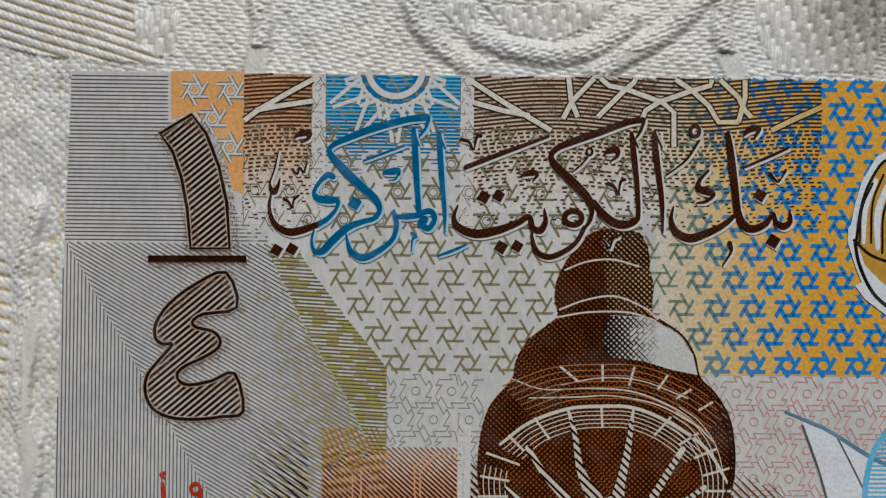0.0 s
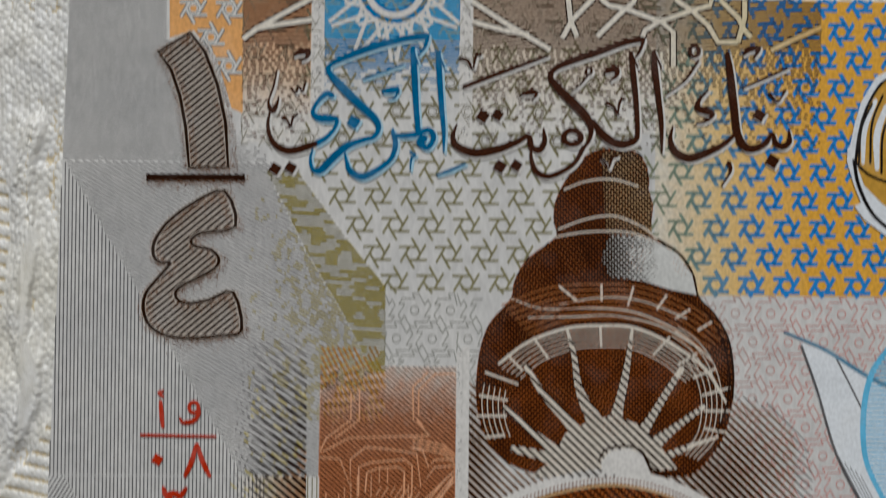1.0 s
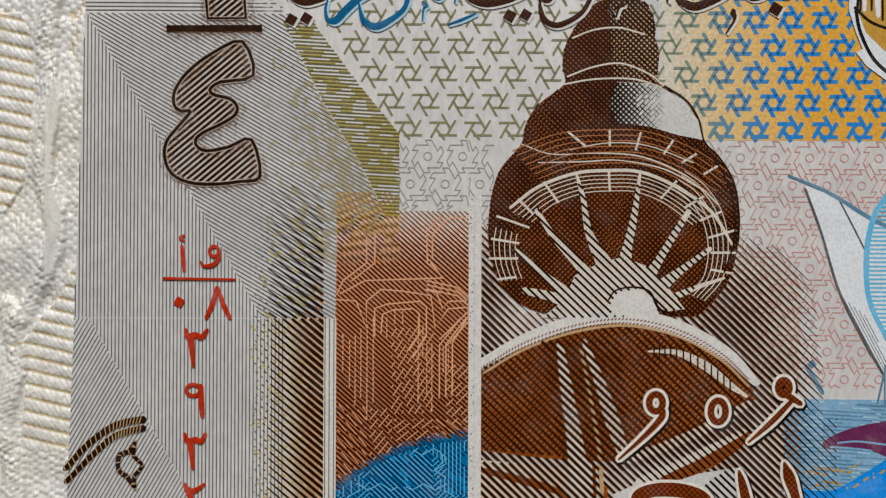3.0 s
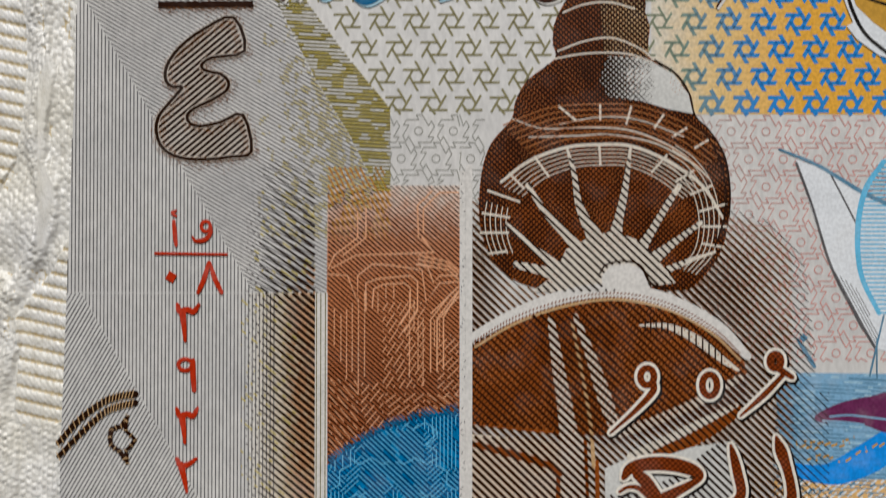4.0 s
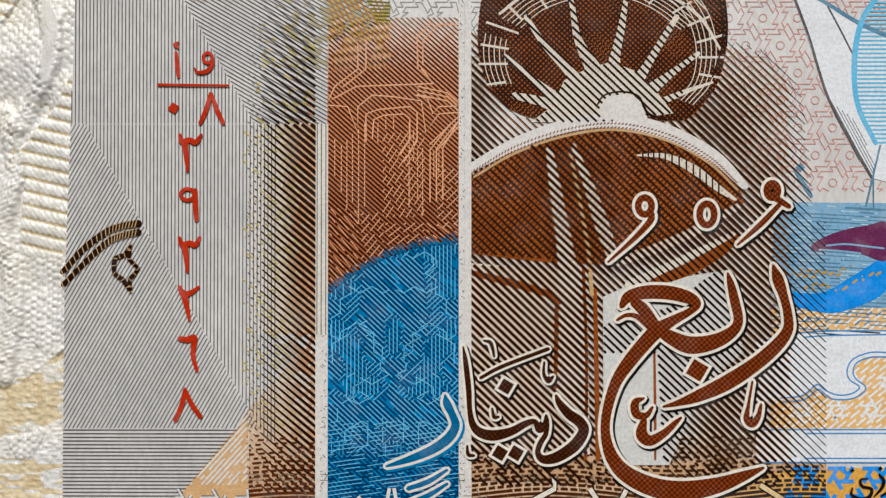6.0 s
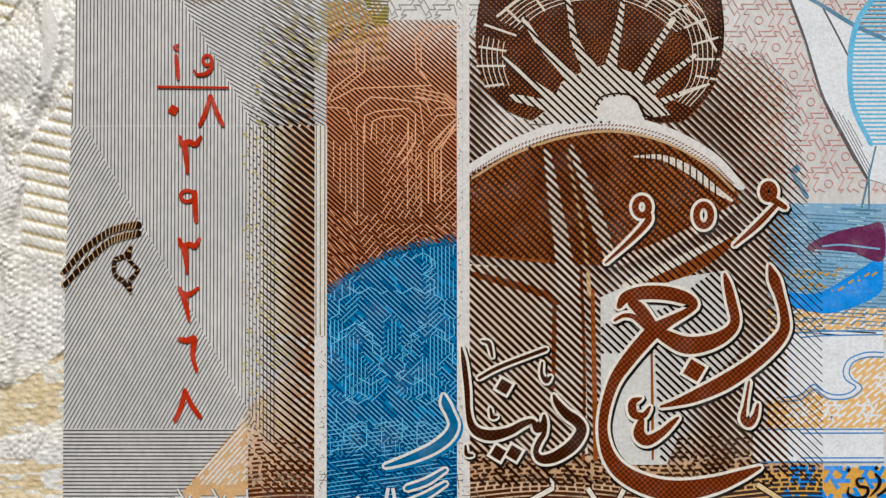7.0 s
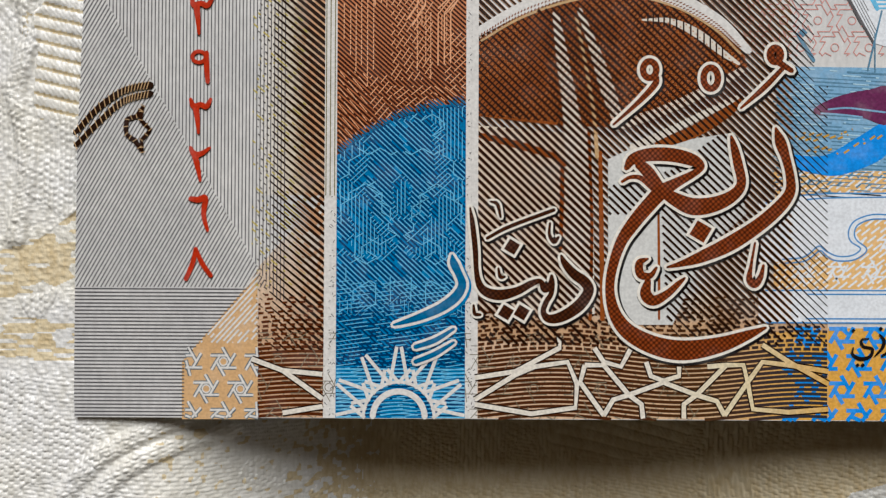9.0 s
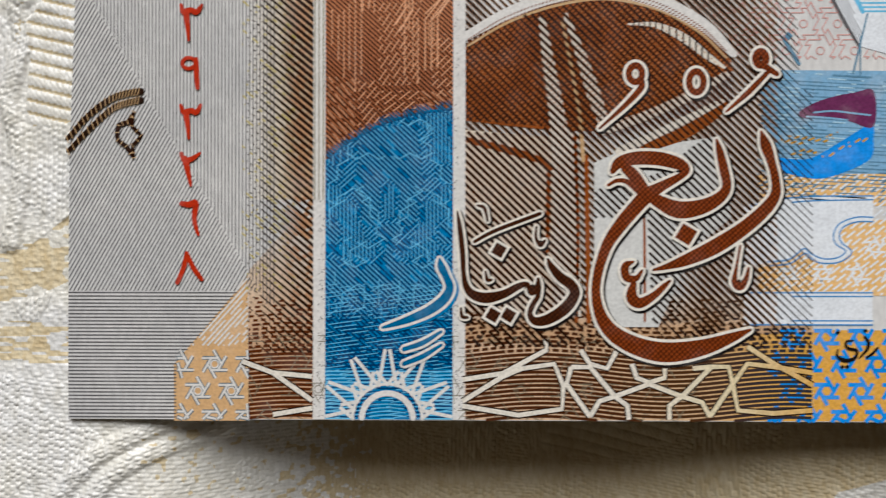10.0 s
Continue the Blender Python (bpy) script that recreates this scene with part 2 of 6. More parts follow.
def field(sheet, box, angle, pitch, width, step_mm=0.06, wave=None, phase=0.0):
    """Parallel engraved lines over a box; width(x, y, line, run) gives their thickness in mm, nothing where it is under a hair."""
    x0, x1, y0, y1 = box
    c, s = math.cos(radians(angle)), math.sin(radians(angle))
    cx, cy = (x0 + x1) / 2, (y0 + y1) / 2
    half = math.hypot(x1 - x0, y1 - y0) / 2
    off0 = (cx * -s + cy * c)
    run = np.arange(-half, half, step_mm)
    first = math.ceil((off0 - half - phase) / pitch)
    lines = np.arange(first, first + int(2 * half / pitch) + 1)
    L, S = np.meshgrid(lines, run, indexing="ij")
    base = L * pitch + phase
    along = S + cx * c + cy * s
    if wave is not None:
        base = base + wave(along * c - base * s, along * s + base * c)
    X, Y = along * c - base * s, along * s + base * c
    W = width(X, Y, L, along)
    W = np.where((X >= x0) & (X <= x1) & (Y >= y0) & (Y <= y1), W, 0)
    ok = W > 0.02
    pair = ok[:, :-1] & ok[:, 1:]
    used = np.zeros_like(ok)
    used[:, :-1] |= pair
    used[:, 1:] |= pair
    idx = np.full(ok.shape, -1)
    n = int(used.sum())
    idx[used] = np.arange(n)
    hx, hy = -s * W[used] / 2, c * W[used] / 2
    va = np.c_[(X[used] + hx) * MM, (Y[used] + hy) * MM, np.full(n, sheet.z)]
    vb = np.c_[(X[used] - hx) * MM, (Y[used] - hy) * MM, np.full(n, sheet.z)]
    a, b = idx[:, :-1][pair], idx[:, 1:][pair]
    base_i = len(sheet.v)
    Sheet.count += 1
    va[:, 2] += (Sheet.count % 12) * 3e-7
    vb[:, 2] += (Sheet.count % 12) * 3e-7
    sheet.v.extend(map(tuple, np.vstack([va, vb])))
    q = np.c_[a, a + n, b + n, b] + base_i
    sheet.f.extend(map(tuple, q.tolist()))
    return sheet


# ---------------------------------------------------------------- tablecloth
EDGE = [(-27.13, 34.04), (-28.02, 3.14)] + [(-28.59, -13.68)] + [(-28.67, -28.35)] + [(-28.64, -34.08)]
NOTE_TOP, NOTE_BOTTOM = 34.0, -34.0


def cloth_height(x, y):
    """Low relief of the cloth under and round the note, in mm."""
    sag = -0.7 - (13.0 * step(-25, -6, x) - 6.0 * step(12, 34, x)) * step(4, -33, y)
    fold = 2.6 * step(34.5, 43, y) * step(24, 31, x)
    return sag + fold + 0.25 * np.sin(x * 0.16 + 1.0) * np.sin(y * 0.13 + 0.4)


def smooth_noise(x, y, scale, seed):
    rng = np.random.RandomState(seed)
    g = rng.rand(64, 64)
    u, v = x / scale + 20, y / scale + 20
    i, j = np.floor(u).astype(int), np.floor(v).astype(int)
    a, b = u - i, v - j
    a, b = a * a * (3 - 2 * a), b * b * (3 - 2 * b)
    i, j = i % 63, j % 63
    return (g[i, j] * (1 - a) + g[i + 1, j] * a) * (1 - b) + (g[i, j + 1] * (1 - a) + g[i + 1, j + 1] * a) * b


CORDED = ([(-44.6, 40.59), (-22.78, 39.44), (-22.62, 36.35), (-20.48, 34.81), (-24.97, 34.59), (-44.56, 38.13)],
          [(-42.1, 21.83), (-32.51, 21.67), (-31.57, 19.37), (-31.55, 15.6), (-31.86, 11.83), (-32.43, 8.89), (-33.46, 6.79), (-42, 6.34)],
          [(-25.3, 3.9), (-28.43, 2.71), (-29.67, 0.53), (-31.12, -1.15), (-32.36, -3.24), (-32.13, -6.17), (-32.4, -9.93), (-31.9, -11.18), (-28.15, -10.76), (-21.05, -10.74)],
          [(11.36, -35.58), (22.94, -35.31), (21.65, -38.53), (15.23, -40.7), (9.22, -39.02)])
UPRIGHT = ([(-22.73, 38.61), (-19.38, 38.95), (-19.58, 35.48), (-22.52, 35.12)], [(3.0, 39.48), (12.52, 39.61), (11.21, 38.01), (7.9, 36.89), (4.59, 37.43)], [(22.67, 39.74), (32.01, 39.86), (32.04, 34.53), (24.19, 34.85), (22.85, 37.33)], [(2.3, 39.56), (0.44, 39.53), (0.03, 38.7), (1.91, 37.07), (2.52, 37.9)],
           [(-10.14, -34.84), (-4.12, -34.81), (-4.5, -42.95), (-10.09, -42.98)], [(1.05, -35.21), (5.34, -35.19), (4.51, -42.9), (0.65, -42.92)], [(7.92, -35.17), (12.21, -35.15), (12.23, -42.85), (8.37, -42.88)], [(22.94, -35.09), (27.22, -35.07), (26.79, -42.77), (23.37, -42.79)])
FLOATS = ([(-38.75, -21.2), (-31.84, -20.3), (-29.04, -18.13), (-27.1, -17.69), (-27.06, -22.44), (-31.79, -24.62), (-38.71, -25.08)], [(-38.7, -26.38), (-31.34, -26.34), (-27.02, -27.18), (-26.99, -29.77), (-38.66, -29.83)])


# brown of the note's shadow, put into the cloth colour past its foot
FOOT_SHADE = [(-23.09, -32.33), (39, -32.06), (39, -40.4), (34.5, -41.6), (32.0, -44.92), (-21.26, -45.19), (-23.46, -38.77)]
ROPES = ([(-30.56, -40.96), (-26.93, -37.29), (-24.35, -35.77), (-21.34, -34.68)], [(-27.76, -40.94), (-24.98, -38.14), (-21.76, -36.62), (-17.89, -35.74)], [(-2.53, 39.49), (-1.82, 37.85), (0.06, 36.01), (2.55, 34.51)], [(19.08, 40.19), (17.02, 38.09), (14.12, 36.18), (11.23, 34.49)], [(-13.77, 39.76), (-13.46, 37.29), (-13.92, 34.48)], [(20.54, 40.21), (20.27, 37.3), (21.2, 34.61)], [(2.52, 37.08), (5.43, 36.08), (8.74, 35.83), (12.05, 36.78), (13.69, 38.46)], [(-33.33, -0.37), (-32.64, -4.71), (-33.68, -9.06), (-32.76, -14.25), (-33.57, -20.31)], [(-29.81, 24), (-30.62, 19.8), (-30.17, 14.77), (-30.77, 9.74), (-29.69, 4.72), (-32.37, -1.15)])


def grains(u, v, long, wide, rise, seed):
    """Rows of thread floats lying along u, each a little higher, lower or tilted."""
    row = np.floor(v / wide)
    uu = u / long + 0.37 * row + 0.3 * chance(row, 0 * row, seed)
    col = np.floor(uu)
    a, b = 2 * (uu - col) - 1, 2 * (v / wide - row) - 1
    luck = chance(col, row, seed)
    return rise * ((1 - a ** 4) * np.sqrt(np.clip(1 - b * b, 0, 1)) * (0.65 + 0.6 * luck) + 0.5 * (chance(row, col, seed + 3) - 0.5) * a * (1 - b * b))


def weave_tablecloth():
    xs = np.r_[np.linspace(-300, -40, 14)[:-1], np.arange(-40, -24, 0.075), np.arange(-24, 40, 0.095), np.linspace(40, 300, 14)]
    ys = np.r_[np.linspace(-300, -46, 14)[:-1], np.arange(-46, -31, 0.075), np.arange(-31, 31, 0.11), np.arange(31, 46, 0.075), np.linspace(46, 300, 14)]
    X, Y = np.meshgrid(xs, ys)
    wx = X + 0.5 * (smooth_noise(X, Y, 5, 3) - 0.5)
    wy = Y + 0.5 * (smooth_noise(X, Y, 5, 4) - 0.5)
    # figure of the damask: corded leaves, lines of upright floats, pale smooth floats, stitched ground
    corded, upright, floats = np.zeros_like(X), np.zeros_like(X), np.zeros_like(X)
    for leaf in CORDED:
        corded = np.maximum(corded, inside(wx, wy, leaf) * 1.0)
    for leaf in FLOATS:
        floats = np.maximum(floats, inside(wx, wy, leaf) * (1 - corded))
    for leaf in UPRIGHT:
        upright = np.maximum(upright, inside(wx, wy, leaf) * (1 - corded) * (1 - floats))
    loop = (1 - corded) * (1 - upright) * (1 - floats) * (smooth_noise(wx, wy, 4.0, 6) > 0.55) * (Y < 33)
    plain = (1 - corded) * (1 - upright) * (1 - floats) * (1 - loop)
    cx, cy = 0.75 * X + 0.25 * wx, 0.75 * Y + 0.25 * wy
    r = np.where(Y > 30, (cy * math.cos(radians(-17)) - cx * math.sin(radians(-17))) / 0.66, (cy * math.cos(radians(-13)) - cx * math.sin(radians(-13))) / 0.98)
    ply = wx / 0.42 + wy / 0.7 + 0.3 * np.floor(r)
    cord = np.abs(np.cos(math.pi * r)) ** 0.4 * (0.17 + 0.05 * np.abs(np.cos(math.pi * ply))) + 0.06 * (smooth_noise(wx, wy * 2, 0.7, 23) - 0.5)
    knit = grains(wy, wx, 0.52, 0.4, 0.15, 8) + 0.08 * (smooth_noise(wx, wy, 0.25, 8) - 0.5)
    stitch = grains(wx - 0.15 * wy, wy + 0.12 * wx, 1.05, 0.32, 0.1, 9) + 0.04 * (smooth_noise(wx, wy, 0.3, 24) - 0.5)
    thread = grains(wy, wx, 2.4, 0.38, 0.17, 10)
    sleek = grains(wx, wy + 0.2 * wx, 1.5, 0.27, 0.08, 11) + 0.06 * (smooth_noise(wx * 0.4, wy * 2, 0.4, 14) - 0.5)
    side = (1 - corded) * step(-24, -27, X) * step(-10, -4, Y)
    chunk = grains(wy + 0.35 * wx, wx - 0.05 * wy + 0.4 * (smooth_noise(X, Y, 1.1, 27) - 0.5), 0.72, 0.38, 0.11, 15) + 0.13 * (smooth_noise(wx * 1.4, wy * 0.7, 0.6, 25) - 0.5) + 0.3 * (smooth_noise(wx, wy * 0.4, 1.5, 26) - 0.5)
    h = corded * cord + side * chunk + (1 - side) * (loop * (knit + 0.06) + plain * (stitch + 0.03) + upright * (thread + 0.06) + floats * sleek)
    for rope in ROPES:
        c = spline(rope, steps=8)
        near = np.full(X.shape, 9.0)
        for a, b in zip(c[:-1, :2], c[1:, :2]):
            ab = b - a
            t = np.clip(((X - a[0]) * ab[0] + (Y - a[1]) * ab[1]) / (ab @ ab), 0, 1)
            near = np.minimum(near, np.hypot(X - a[0] - t * ab[0], Y - a[1] - t * ab[1]))
        h += np.exp(-(near / 0.75) ** 4) * (0.34 + grains(X + 0.4 * Y, Y - 0.4 * X, 0.9, 0.36, 0.1, 12))
    h += 0.16 * (smooth_noise(X, Y, 1.7, 9) - 0.5) + 0.3 * (smooth_noise(X, Y, 4.5, 11) - 0.5) + 0.03 * (smooth_noise(X, Y, 0.17, 10) - 0.5)
    Z = cloth_height(X, Y) + h
    under = inside(X, Y, [(-30.5, 36), (84, 36), (84, -36), (-30.5, -36)])
    Z = np.where(under, np.minimum(Z, -0.16), np.minimum(Z, 0.35 + 3.0 * step(36, 43, Y)))
    ny, nx = X.shape
    me = bpy.data.meshes.new("tablecloth")
    co = np.stack([X, Y, Z], -1).reshape(-1, 3) * MM
    me.vertices.add(len(co))
    me.vertices.foreach_set("co", co.ravel())
    a = (np.arange(ny - 1)[:, None] * nx + np.arange(nx - 1)[None]).ravel()
    quads = np.stack([a, a + 1, a + 1 + nx, a + nx], -1)
    me.loops.add(quads.size)
    me.loops.foreach_set("vertex_index", quads.ravel())
    me.polygons.add(len(quads))
    me.polygons.foreach_set("loop_start", np.arange(0, quads.size, 4))
    # ochre in cord gaps, floats and side seams; past the note's foot, painted shade
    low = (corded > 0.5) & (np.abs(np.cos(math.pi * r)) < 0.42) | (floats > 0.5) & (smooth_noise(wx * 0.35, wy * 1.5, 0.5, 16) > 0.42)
    low = low | (side > 0.5) & (chunk < -0.075) | inside(wx, wy, FOOT_SHADE) & (smooth_noise(wx, wy, 0.4, 19) > 0.8 - 0.8 * step(-16, -4, X))
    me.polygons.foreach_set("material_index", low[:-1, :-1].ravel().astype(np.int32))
    me.update(calc_edges=True)
    me.shade_smooth()
    m, n = material("cream_damask_cotton", 0.4, 0.7)
    broad = ramp(n, noise_out(n, 110, 3), [(0.4, tone(222, 221, 218)), (0.6, tone(224, 221, 211))])
    yarn = ramp(n, noise_out(n, 1900, 3, (1, 0.4, 1)), [(0.32, (0.85, 0.84, 0.81, 1)), (0.6, (1.03, 1.03, 1.03, 1))])
    n.tree.links.new(mixed(n, "MULTIPLY", 1.0, broad, yarn), n.bsdf.inputs["Base Color"])
    n.bsdf.inputs["Sheen Weight"].default_value = 0.25
    bump(n, noise_out(n, 5200, 3, (1, 0.5, 1)), 0.00008, 0.7)
    me.materials.append(m)
    # one ochre for the second yarn and for the shade painted at the foot
    m, n = material("ochre_yarn_and_shade", 0.6, 0.3)
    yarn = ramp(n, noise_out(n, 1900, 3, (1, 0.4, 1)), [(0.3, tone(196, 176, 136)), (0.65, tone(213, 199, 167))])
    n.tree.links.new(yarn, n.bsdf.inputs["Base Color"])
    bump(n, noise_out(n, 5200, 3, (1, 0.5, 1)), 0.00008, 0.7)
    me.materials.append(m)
    return new("tablecloth", me)


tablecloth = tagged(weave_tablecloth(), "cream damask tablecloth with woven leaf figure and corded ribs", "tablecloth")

# ---------------------------------------------------------------- the note: paper
outline = [(x, y) for x, y in EDGE]
outline[0], outline[-1] = (outline[0][0], NOTE_TOP), (outline[-1][0], NOTE_BOTTOM)
outline = outline + [(82.2, NOTE_BOTTOM), (82.2, NOTE_TOP)]


def paper_sheet():
    bm = bmesh.new()
    vs = [bm.verts.new((x * MM, y * MM, 0)) for x, y in outline]
    f = bm.faces.new(vs)
    if f.normal.z < 0 or f.calc_area() and (f.normal_update() or f.normal.z < 0):
        f.normal_flip()
    low = bmesh.ops.extrude_face_region(bm, geom=[f])
    for g in low["geom"]:
        if isinstance(g, bmesh.types.BMVert):
            g.co.z = -0.00011
    bmesh.ops.recalc_face_normals(bm, faces=bm.faces[:])
    me = bpy.data.meshes.new("banknote")
    bm.to_mesh(me)
    bm.free()
    me.materials.append(M_PAPER)
    return new("banknote", me)


note = tagged(paper_sheet(), "paper banknote in brown, blue and orange on a damask cloth", "banknote")


def left_edge(y):
    e = np.array(sorted((q[1], q[0]) for q in outline[:5]))
    return np.interp(y, e[:, 0], e[:, 1])


# columns of the design
X_OR0, X_OR1, X_ST0, X_ST1, X_W1, X_BR1 = -20.1, -14.65, -8.7, 1.15, 2.1, 28.72
X_W0 = -9.65
Y_A, Y_B, Y_C = 21.69, -1.13, -24.09

WEDGE = [(-13.03, 21.41), (-10.74, 21.43), (-9.86, 20.12), (-7.08, 16.37), (-4.04, 12.7), (-3.98, 6.55), (-5.01, 6.55), (-7.1, 10.63), (-9.81, 15.12), (-12.32, 20.1)]


def WEDGE_X(y):
    """How far the slanting rulings reach to the right."""
    p = sorted((q[1], q[0]) for q in [(-12.32, 20.1), (-9.81, 15.12), (-7.1, 10.63), (-5.01, 6.55)])
    lim = np.interp(y, [q[0] for q in p], [q[1] for q in p])
    return np.where(y < 5.2, -8.7, lim)


# fine grey guilloche lines of the plain margin
FINE = 0.078


def margin_lines():
    # horizontal rulings at the head
    sh = Sheet(2)
    def w_head(x, y, l, s):
        lim = np.where(y > 30.4, X_OR0, np.interp(y, [20, 26, 30.4], [-11.0, -15.5, -17.5]))
        keep = 1 - step(lim - 3.5, lim, x) * (chance(l, np.floor(s / 0.25)) > 0.3) * (y < 26)
        return np.where((x > left_edge(y)) & (x < lim) & (y > Y_A), FINE * keep, 0)
    field(sh, (-29, -10, Y_A, 33.95), 0, 0.283, w_head)
    sh.done("ruled_ground", M_GREY, note, "fine grey ruled lines", kind="stuff")
    # chevrons: upright on one side, slanting on the other
    ax, ay = left_edge(Y_A) + 0.1, Y_A
    edge1 = lambda x, y: (x - ax) * math.sin(radians(60)) + (y - ay) * math.cos(radians(60))
    sh = Sheet(2)
    field(sh, (-29.2, -9.8, Y_B, Y_A), 90, 0.27, lambda x, y, l, s: np.where((x > left_edge(y)) & (edge1(x, y) < 0), FINE, 0))
    slant = lambda x, y, l, s: np.where((edge1(x, y) >= 0) & (y < Y_A - 0.1) & (x < WEDGE_X(y)), FINE * 1.05, 0)
    field(sh, (-29.2, -3.9, Y_B, Y_A), -30, 0.27, slant)
    sh.done("chevron_ground", M_GREY, note, "fine grey chevron lines", kind="stuff")
    bx, by = left_edge(Y_B) + 1.1, Y_B
    edge2 = lambda x, y: (x - bx) * math.sin(radians(60)) + (y - by) * math.cos(radians(60))
    sh = Sheet(2)
    field(sh, (-29.2, -9.8, Y_C, Y_B), 60, 0.27, lambda x, y, l, s: np.where((x > left_edge(y)) & (edge2(x, y) < 0), FINE, 0))
    field(sh, (-29.2, -9.8, Y_C - 1, Y_B), 90, 0.27, lambda x, y, l, s: np.where((edge2(x, y) >= 0) & (x < -12.6), FINE, 0))
    sh.done("chevron_ground", M_GREY, note, "fine grey chevron lines", kind="stuff")
    sh = Sheet(2)
    foot = lambda y: np.interp(y, [-29.64, -24.26], [X_OR0 - 0.1, -15.5])
    field(sh, (-29.2, -9.8, -33.97, Y_C), 0, 0.275, lambda x, y, l, s: np.where((x > left_edge(y)) & (x < foot(y)), FINE * 1.25, 0))
    sh.done("ruled_ground", M_GREY, note, "fine grey ruled lines", kind="stuff")


margin_lines()


# ---------------------------------------------------------------- star and net grounds
A, ROW = 2.6, 2.07


def star_centres(x0, x1, y0, y1, ox=0.0, oy=0.0):
    j0, j1 = math.floor((y0 - oy) / ROW), math.ceil((y1 - oy) / ROW)
    for j in range(j0, j1 + 1):
        for i in range(math.floor((x0 - ox) / A) - 1, math.ceil((x1 - ox) / A) + 1):
            x, y = ox + (i + 0.5 * (j % 2)) * A, oy + j * ROW
            if x0 <= x <= x1 and y0 <= y <= y1:
                yield x, y


def polar(c, r, deg):
    return np.array([c[0] + r * math.cos(radians(deg)), c[1] + r * math.sin(radians(deg))])


def clip_box(p, box):
    return np.array([min(max(p[0], box[0]), box[1]), min(max(p[1], box[2]), box[3])])


def on_edge(p, q, box):
    return any(p[a] == q[a] and p[a] in (box[2 * a], box[2 * a + 1]) for a in (0, 1))


def arm_point(c, k, d, t):
    n, q = polar((0, 0), 1, 60 * k - 90), polar((0, 0), 1, 60 * k)
    return np.array(c) + d * n + t * q


def pinwheel(sheet, c, w, box, ring=0.0, size=1.0):
    """Six straight arms, each a side of an open hexagon drawn on past its corner."""
    d = (0.4 - 0.35 * (w - 0.16) + 0.425 * w) * size
    for k in range(6):
        run = [clip_box(arm_point(c, k, d, t * size), box) for t in (-0.3, 0.98 if w < 0.22 else 0.88)]
        if np.linalg.norm(run[1] - run[0]) > 0.1 and not on_edge(run[0], run[1], box):
            sheet.line(run, 0.85 * w)
    if ring:
        sheet.ring(c, 0.3 * size, ring, n=14)


def inside_box(c, box, r=1.25):
    return box[0] + r < c[0] < box[1] - r and box[2] + r < c[1] < box[3] - r


STAR_MESH = {}


def star_piece(c, w, mat, parent, layer):
    """A whole star of a ground, of its own; alike ones share their mesh."""
    key = (round(w, 2), mat.name, layer)
    if key not in STAR_MESH:
        z = Sheet(layer).z
        d0 = 0.4 - 0.35 * (key[0] - 0.16)
        d1 = d0 + 0.85 * key[0]
        tip = 0.98 if key[0] < 0.22 else 0.9
        c60 = 1 / math.cos(radians(30))
        vs, fs = [], []
        for k in range(6):
            a = 60 * k - 60
            vs += [polar((0, 0), d0 * c60, a), polar((0, 0), d1 * c60, a), arm_point((0, 0), k, d0, tip + 0.06 + 0.4 * (key[0] - 0.16)), arm_point((0, 0), k, d1, tip)]
        for k in range(6):
            p, q = 4 * ((k - 1) % 6), 4 * k
            fs += [(p, p + 1, q + 1, q), (q, q + 1, q + 3, q + 2)]
        STAR_MESH[key] = mesh_of("star", [(x * MM, y * MM, z) for x, y in vs], fs, mat)
    ob = new("star", STAR_MESH[key])
    ob.parent = parent
    ob.location = (c[0] * MM, c[1] * MM, 0)


def pinwheel_outline(sheet, c, w, box):
    for k in range(6):
        pts = [arm_point(c, k - 1, 0.45, 0.72)] + [arm_point(c, k, d, t) for d, t in ((0.85, 0.9), (0.45, 1.14), (0.45, 0.72))]
        for p, q in zip(pts[:-1], pts[1:]):
            p, q = clip_box(p, box), clip_box(q, box)
            if np.linalg.norm(q - p) > 0.05 and not on_edge(p, q, box):
                sheet.line((p, q), w)
    if inside_box(c, box, 0.4):
        sheet.ring(c, 0.3, w, n=14)


Y_SF = 12.28


